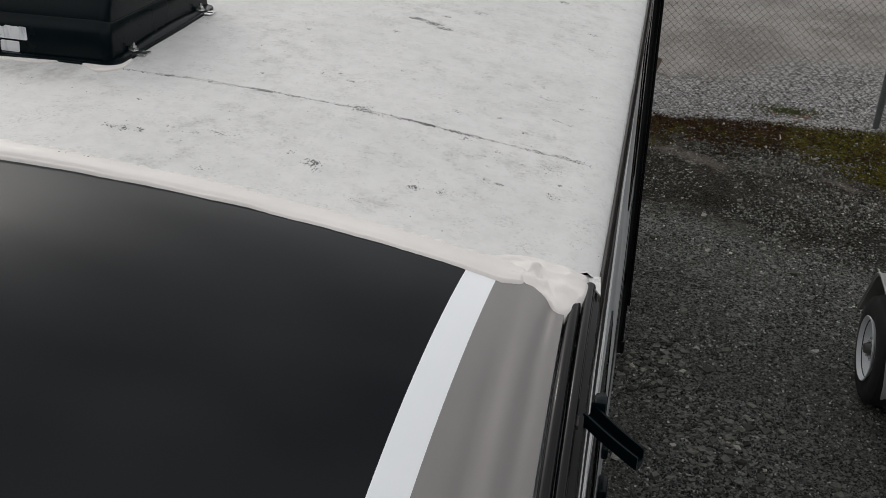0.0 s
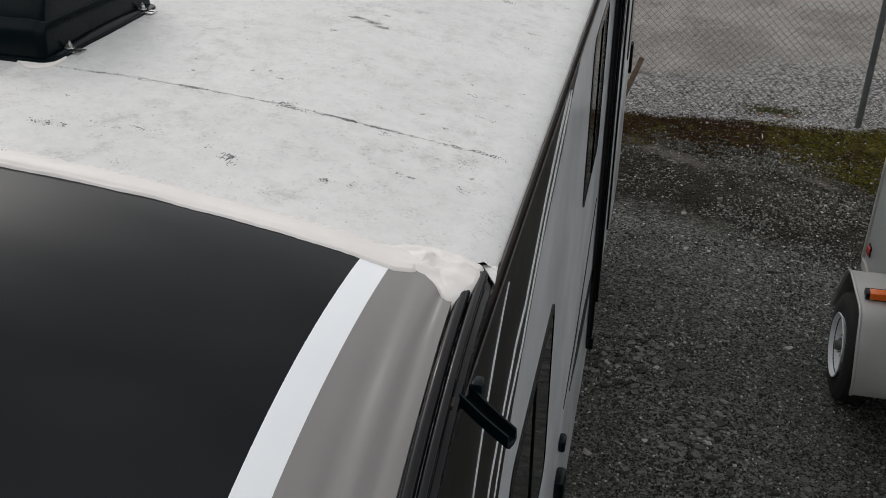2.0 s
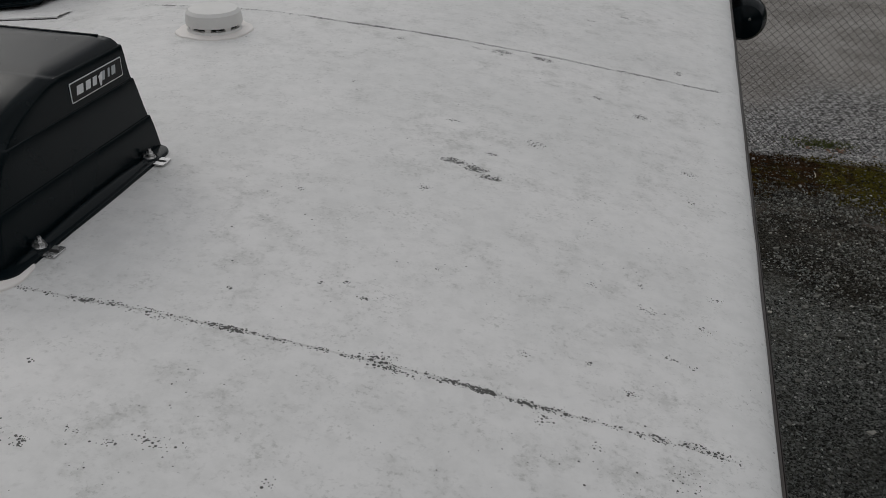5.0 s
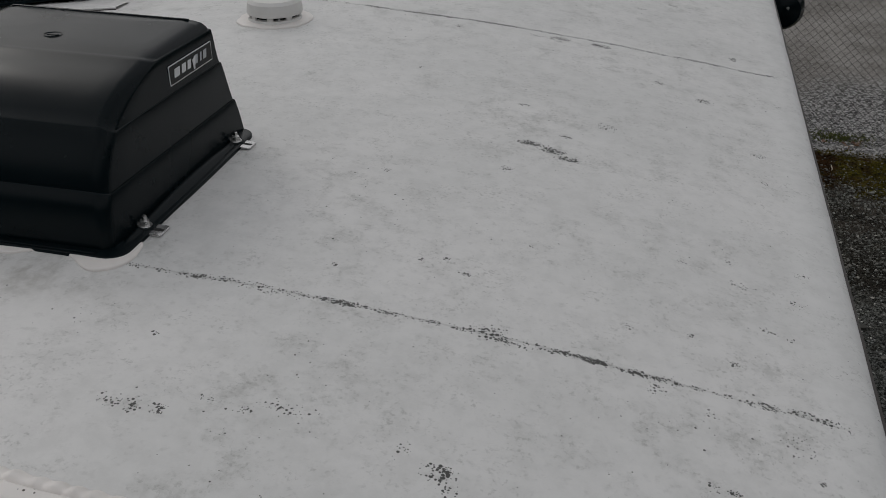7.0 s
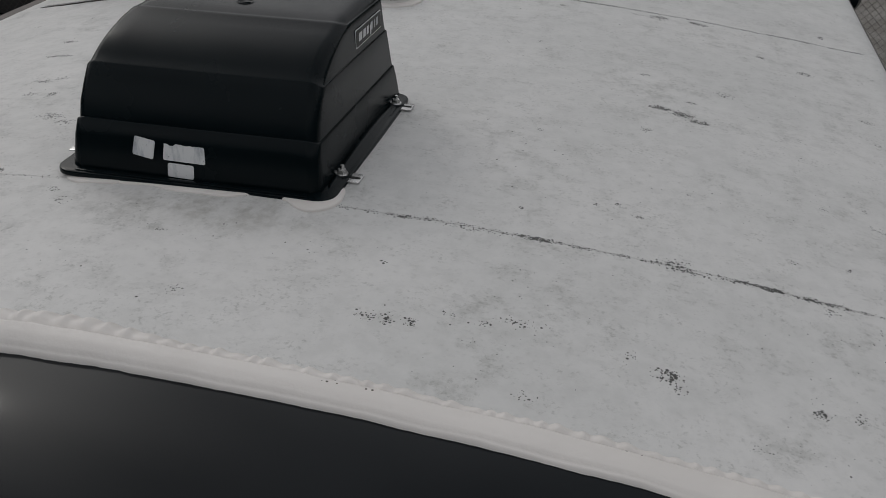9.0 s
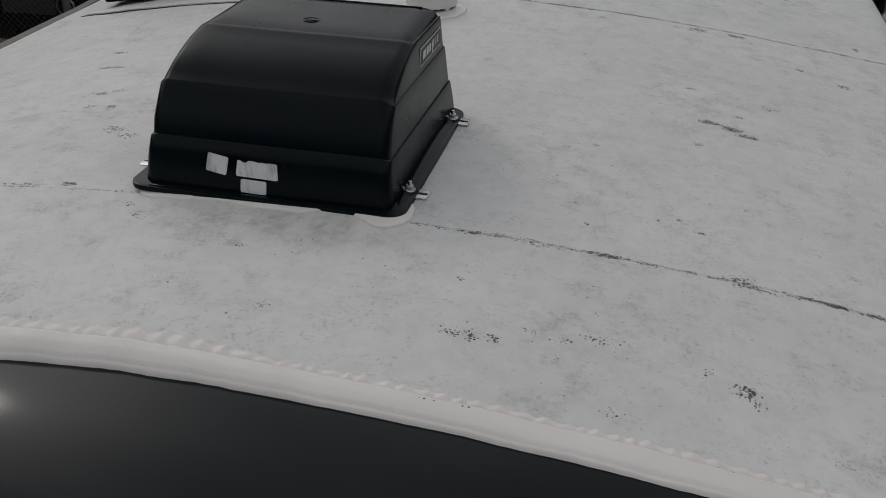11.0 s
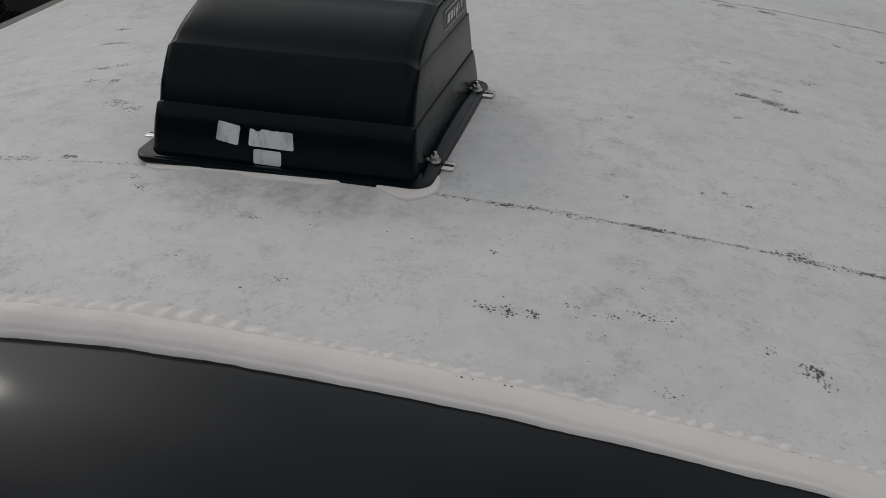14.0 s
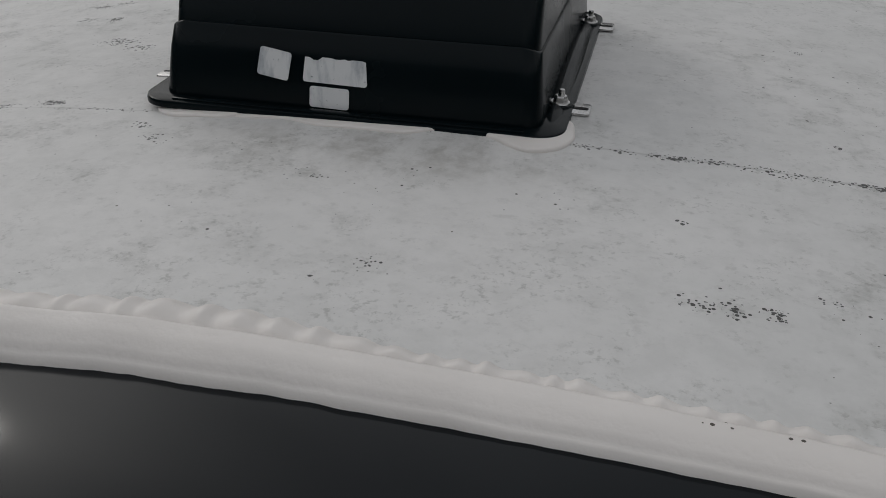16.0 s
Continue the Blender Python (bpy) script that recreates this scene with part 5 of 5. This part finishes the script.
            part("nut", lathe([(0.0, 0.0275), (0.0062, 0.027), (0.0075, 0.025), (0.0075, 0.0205), (0.0, 0.020)], 6, pose(bx, y, -0.009, 0, 4 * s, 0)), M_STEEL, bolt)
            part("washer", lathe([(0.0, 0.0205), (0.0100, 0.0205), (0.0105, 0.0195), (0.0100, 0.0187), (0.0, 0.0185)], 18, pose(bx, y, -0.009, 0, 4 * s, 0)), M_STEEL, bolt)
            part("pad", lathe([(0.0, 0.0180), (0.014, 0.0175), (0.018, 0.013), (0.019, 0.006)], 18, pose(bx, y, -0.008)), M_BLACK_PLASTIC, bolt)
            # moulded pocket beside the bolt, against the lid
            part("pocket", lathe([(0.0, 0.0195), (0.006, 0.019), (0.009, 0.015), (0.010, 0.004)], 14, pose(bx - s * 0.017, y + 0.006, -0.005)), M_BLACK_PLASTIC, flange)
    return vc, lid


vent, lid = vent_cover()
rear_vent = copy_thing(vent, pose(-0.800, 1.490, roof_z(-0.80, 1.49) + 0.008, -1.1, -8.5, 0))
tagged(rear_vent, "second black vent cover farther back on the roof")


# worn stickers on the front of the near cover
def front_y(h):
    return -0.2093 + 0.0045 * (h - 0.004) / 0.026 if h < 0.030 else -0.2052 + 0.005 * (h - 0.030) / 0.028


def front_sticker(cx, ch, w, h, turn, ragged, seed):
    rng = random.Random(seed)
    pts = []
    base = rounded(-w / 2, w / 2, -h / 2, h / 2, 0.003, 3)
    if ragged:
        low = [p for p in base if p[1] < 0]
        top_pts, k = [], 14
        for i in range(k + 1):
            x = w / 2 - 0.002 - (w - 0.004) * i / k
            top_pts.append((x, h / 2 - (rng.choice((0, 0, 0.001, 0.0035)) if 0 < i < k else 0.001)))
        pts = top_pts + low
    else:
        pts = base
    slope = math.degrees(math.atan2(front_y(ch + 0.01) - front_y(ch - 0.01), 0.02))
    at = pose(cx, front_y(ch) - 0.0012, ch, 90 - slope, 0, 0) @ pose(0, 0, 0, 0, 0, turn)
    return part("sticker", prism(pts, 0.0004, at), M_STICKER, lid, "worn silver paper sticker")


front_sticker(-0.079, 0.0505, 0.034, 0.029, -9, False, 1)
front_sticker(-0.014, 0.0475, 0.068, 0.026, -1, True, 2)
front_sticker(-0.020, 0.0205, 0.042, 0.0215, -1, False, 3)

# maker's plate on the side, drawn as plain shapes
plate_at = Matrix.Translation((0.1812, 0.105, 0.1655)) @ Matrix(((0, 0, 1, 0), (1, 0, 0, 0), (0, 1, 0, 0), (0, 0, 0, 1))) @ pose(0, 0, 0, -1.6, 0, -1.2)
plate = part("maker_plate", prism(rounded(-0.0715, 0.0715, -0.0150, 0.0150, 0.002, 2), 0.0008, plate_at), M_LOGO, lid, "silver-edged black maker's plate")
part("field", prism(rounded(-0.0698, 0.0698, -0.0134, 0.0134, 0.0015, 2), 0.0005, plate_at @ pose(0, 0, 0.0007)), M_LOGO_BG, plate)
for i, (x, w, up) in enumerate(((-0.048, 0.020, 0.0), (-0.026, 0.016, 0.0), (-0.008, 0.014, 0.0), (0.014, 0.016, 0.001), (0.032, 0.008, 0.001), (0.046, 0.014, 0.001))):
    part("bar", prism([(x - w / 2, -0.006 + up), (x + w / 2 - 0.003, -0.006 + up), (x + w / 2, 0.007 + up), (x - w / 2 + 0.003, 0.007 + up)], 0.0004, plate_at @ pose(0, 0, 0.0013)), M_LOGO if i < 3 else M_LOGO_GREY, plate)
part("bolt_mark", prism([(0.004, -0.011), (0.008, -0.011), (0.014, 0.009), (0.002, 0.004)], 0.0004, plate_at @ pose(0, 0, 0.0019)), M_LOGO, plate)

# moulded mark on top of the lid: an oval with a bar
mark = part("moulded_mark", sweep([((-0.010 + 0.0135 * math.cos(a), 0.051 + 0.0115 * math.sin(a), 0.2092), (math.cos(a), math.sin(a), 0), (0, 0, 1)) for a in np.linspace(0, 2 * math.pi, 29)], [(-0.0014, 0), (0.0, 0.0012), (0.0014, 0)], closed=False), M_BLACK_PLASTIC, lid)
part("mark_bar", box(-0.019, -0.001, 0.0485, 0.0535, 0.2088, 0.2102, 0.0006), M_BLACK_PLASTIC, mark)


# sealant squeezed out from under the flange
def puddle(name, pts, z, thick=0.005):
    n = len(pts)
    out = []
    for k in range(n * 5):
        f = k / 5
        i, t = int(f), f - int(f)
        p = [Vector(pts[(i + d) % n]) for d in (-1, 0, 1, 2)]
        q = 0.5 * ((2 * p[1]) + (p[2] - p[0]) * t + (2 * p[0] - 5 * p[1] + 4 * p[2] - p[3]) * t * t + (3 * p[1] - p[0] - 3 * p[2] + p[3]) * t**3)
        out.append((q.x, q.y))
    bm = prism(out, thick, Matrix(), thick * 0.6, 3)
    for v in bm.verts:
        v.co.z += roof_z(v.co.x, v.co.y) - 0.001
    return part(name, bm, M_SEAL, rv, "cream sealant under the vent flange")


puddle("sealant_patch", [(0.135, -0.004), (0.158, -0.021), (0.173, -0.033), (0.188, -0.040), (0.204, -0.037), (0.220, -0.024), (0.229, -0.004), (0.229, 0.016), (0.219, 0.047), (0.17, 0.06), (0.13, 0.02)], 0, 0.0045)
puddle("sealant_patch", [(-0.212, 0.006), (-0.203, -0.014), (-0.18, -0.025), (-0.155, -0.023), (-0.119, -0.019), (-0.105, 0.02), (-0.2, 0.03)], 0, 0.005)
puddle("sealant_patch", [(-0.115, -0.017), (-0.066, -0.015), (-0.026, -0.026), (0.022, -0.026), (0.065, -0.027), (0.09, -0.014), (0.12, -0.004), (0.10, 0.02), (-0.1, 0.02)], 0, 0.004)


def lap_y(x):
    return 1.160 + 1.0 * max(0.0, -x - 0.82) ** 2 + 0.006 * noise.noise((x * 12, 4, 4)) + 0.003 * noise.noise((x * 40, 1, 2))


def lap_strip(x0, x1):
    """Raised lap of the roof sheet with a wavy front edge."""
    verts, faces = [], []
    xs = np.linspace(x0, x1, 90)
    for x in xs:
        y = lap_y(x)
        end = min(1.0, (x - x0) / 0.03)
        z = roof_z(x, y)
        for dy, h in ((0.0, -0.002), (0.001, 0.005), (0.012, 0.006), (0.05, 0.003), (0.07, -0.001)):
            verts.append((x, y + dy, z + h * end))
    for i in range(len(xs) - 1):
        for k in range(4):
            a = i * 5 + k
            faces.append((a, a + 5, a + 6, a + 1))
    return mesh_of("lap", verts, faces, True, 50)


lap = part("lap_strip", lap_strip(-1.075, -0.45), M_ROOF, rv, "raised sealed lap across the roof")
# dark tube stands in for the shadow line under the lap's front edge
part("lap_shade_line", sweep([((x, lap_y(x) - 0.0015, roof_z(x, lap_y(x)) + 0.001), (0, 1, 0), (0, 0, 1)) for x in np.linspace(-1.072, -0.45, 90)], ring(0.0016, 6)), M_GUTTER, lap, "thin dark tube drawn as the shadow line of the lap's edge")

# ---- plumbing vent ----
def plumbing_vent():
    pv = empty("plumbing_vent", pose(-0.004, 1.105, roof_z(0.0, 1.105) - 0.001, -1.1, 0, 0) @ Matrix.Scale(0.86, 4))
    tagged(pv, "white plastic plumbing vent cap sealed to the roof", "roof vent")
    part("base", lathe([(0.074, 0.004), (0.070, 0.012), (0.052, 0.014), (0.050, 0.03), (0.0, 0.03)], 36), M_DOME, pv)
    part("cap", lathe([(0.064, 0.020), (0.0745, 0.022), (0.0755, 0.030), (0.072, 0.052), (0.064, 0.060), (0.03, 0.064), (0.0, 0.065)], 40), M_DOME, pv)
    for k in range(8):
        a = radians(45 * k + 10)
        part("foot", box(-0.008, 0.008, -0.003, 0.003, 0.010, 0.024), M_DOME, pv, at=pose(0.066 * math.cos(a), 0.066 * math.sin(a), 0, 0, 0, math.degrees(a) + 90))
    part("throat", lathe([(0.060, 0.012), (0.060, 0.022)], 30), M_RUBBER, pv)
    for k in range(6):
        a = radians(60 * k)
        part("screw", lathe([(0.0, 0.018), (0.004, 0.0175), (0.005, 0.0135)], 10, pose(0.0635 * math.cos(a), 0.0635 * math.sin(a), 0)), M_STEEL, pv)
    out = [((0.100 + 0.010 * noise.noise((3 * math.cos(a), 3 * math.sin(a), 2))) * math.cos(a), (0.102 + 0.014 * noise.noise((2.5 * math.cos(a), 2.5 * math.sin(a), 5))) * math.sin(a)) for a in np.linspace(0, 2 * math.pi, 60, endpoint=False)]
    bm = prism(out, 0.006, Matrix(), 0.004, 3)
    part("sealant_ring", bm, M_SEAL, pv)


plumbing_vent()

# ---- wooden stake behind the caravan ----
tagged(part("wooden_stake", box(-0.025, 0.025, -0.012, 0.012, -0.02, 0.86, 0.004), M_WOOD, at=pose(0.98, 7.08, 0.0, 0, 19, 0)), "weathered wooden stake leaning by the rear of the caravan", "stake")


# ---- unseen ring of trees, added to darken low reflections ----
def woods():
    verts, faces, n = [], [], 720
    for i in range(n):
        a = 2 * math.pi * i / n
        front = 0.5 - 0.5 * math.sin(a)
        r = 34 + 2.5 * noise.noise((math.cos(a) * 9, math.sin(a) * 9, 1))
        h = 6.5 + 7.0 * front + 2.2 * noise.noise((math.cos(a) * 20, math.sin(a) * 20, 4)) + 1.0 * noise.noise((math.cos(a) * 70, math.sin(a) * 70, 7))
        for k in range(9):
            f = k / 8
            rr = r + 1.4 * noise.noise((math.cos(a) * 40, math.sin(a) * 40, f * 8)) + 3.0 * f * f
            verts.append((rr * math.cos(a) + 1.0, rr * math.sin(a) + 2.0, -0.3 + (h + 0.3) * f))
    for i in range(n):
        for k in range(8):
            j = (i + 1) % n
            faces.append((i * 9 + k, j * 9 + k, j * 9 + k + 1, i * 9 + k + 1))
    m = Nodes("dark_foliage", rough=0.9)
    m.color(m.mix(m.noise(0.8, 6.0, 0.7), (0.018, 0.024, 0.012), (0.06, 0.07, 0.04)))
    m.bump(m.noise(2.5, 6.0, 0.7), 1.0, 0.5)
    return part("unseen_woods", mesh_of("unseen_woods", verts, faces), m.mat)


tagged(woods(), "unseen ring of dark trees added to darken low reflections", "woods", kind="stuff")
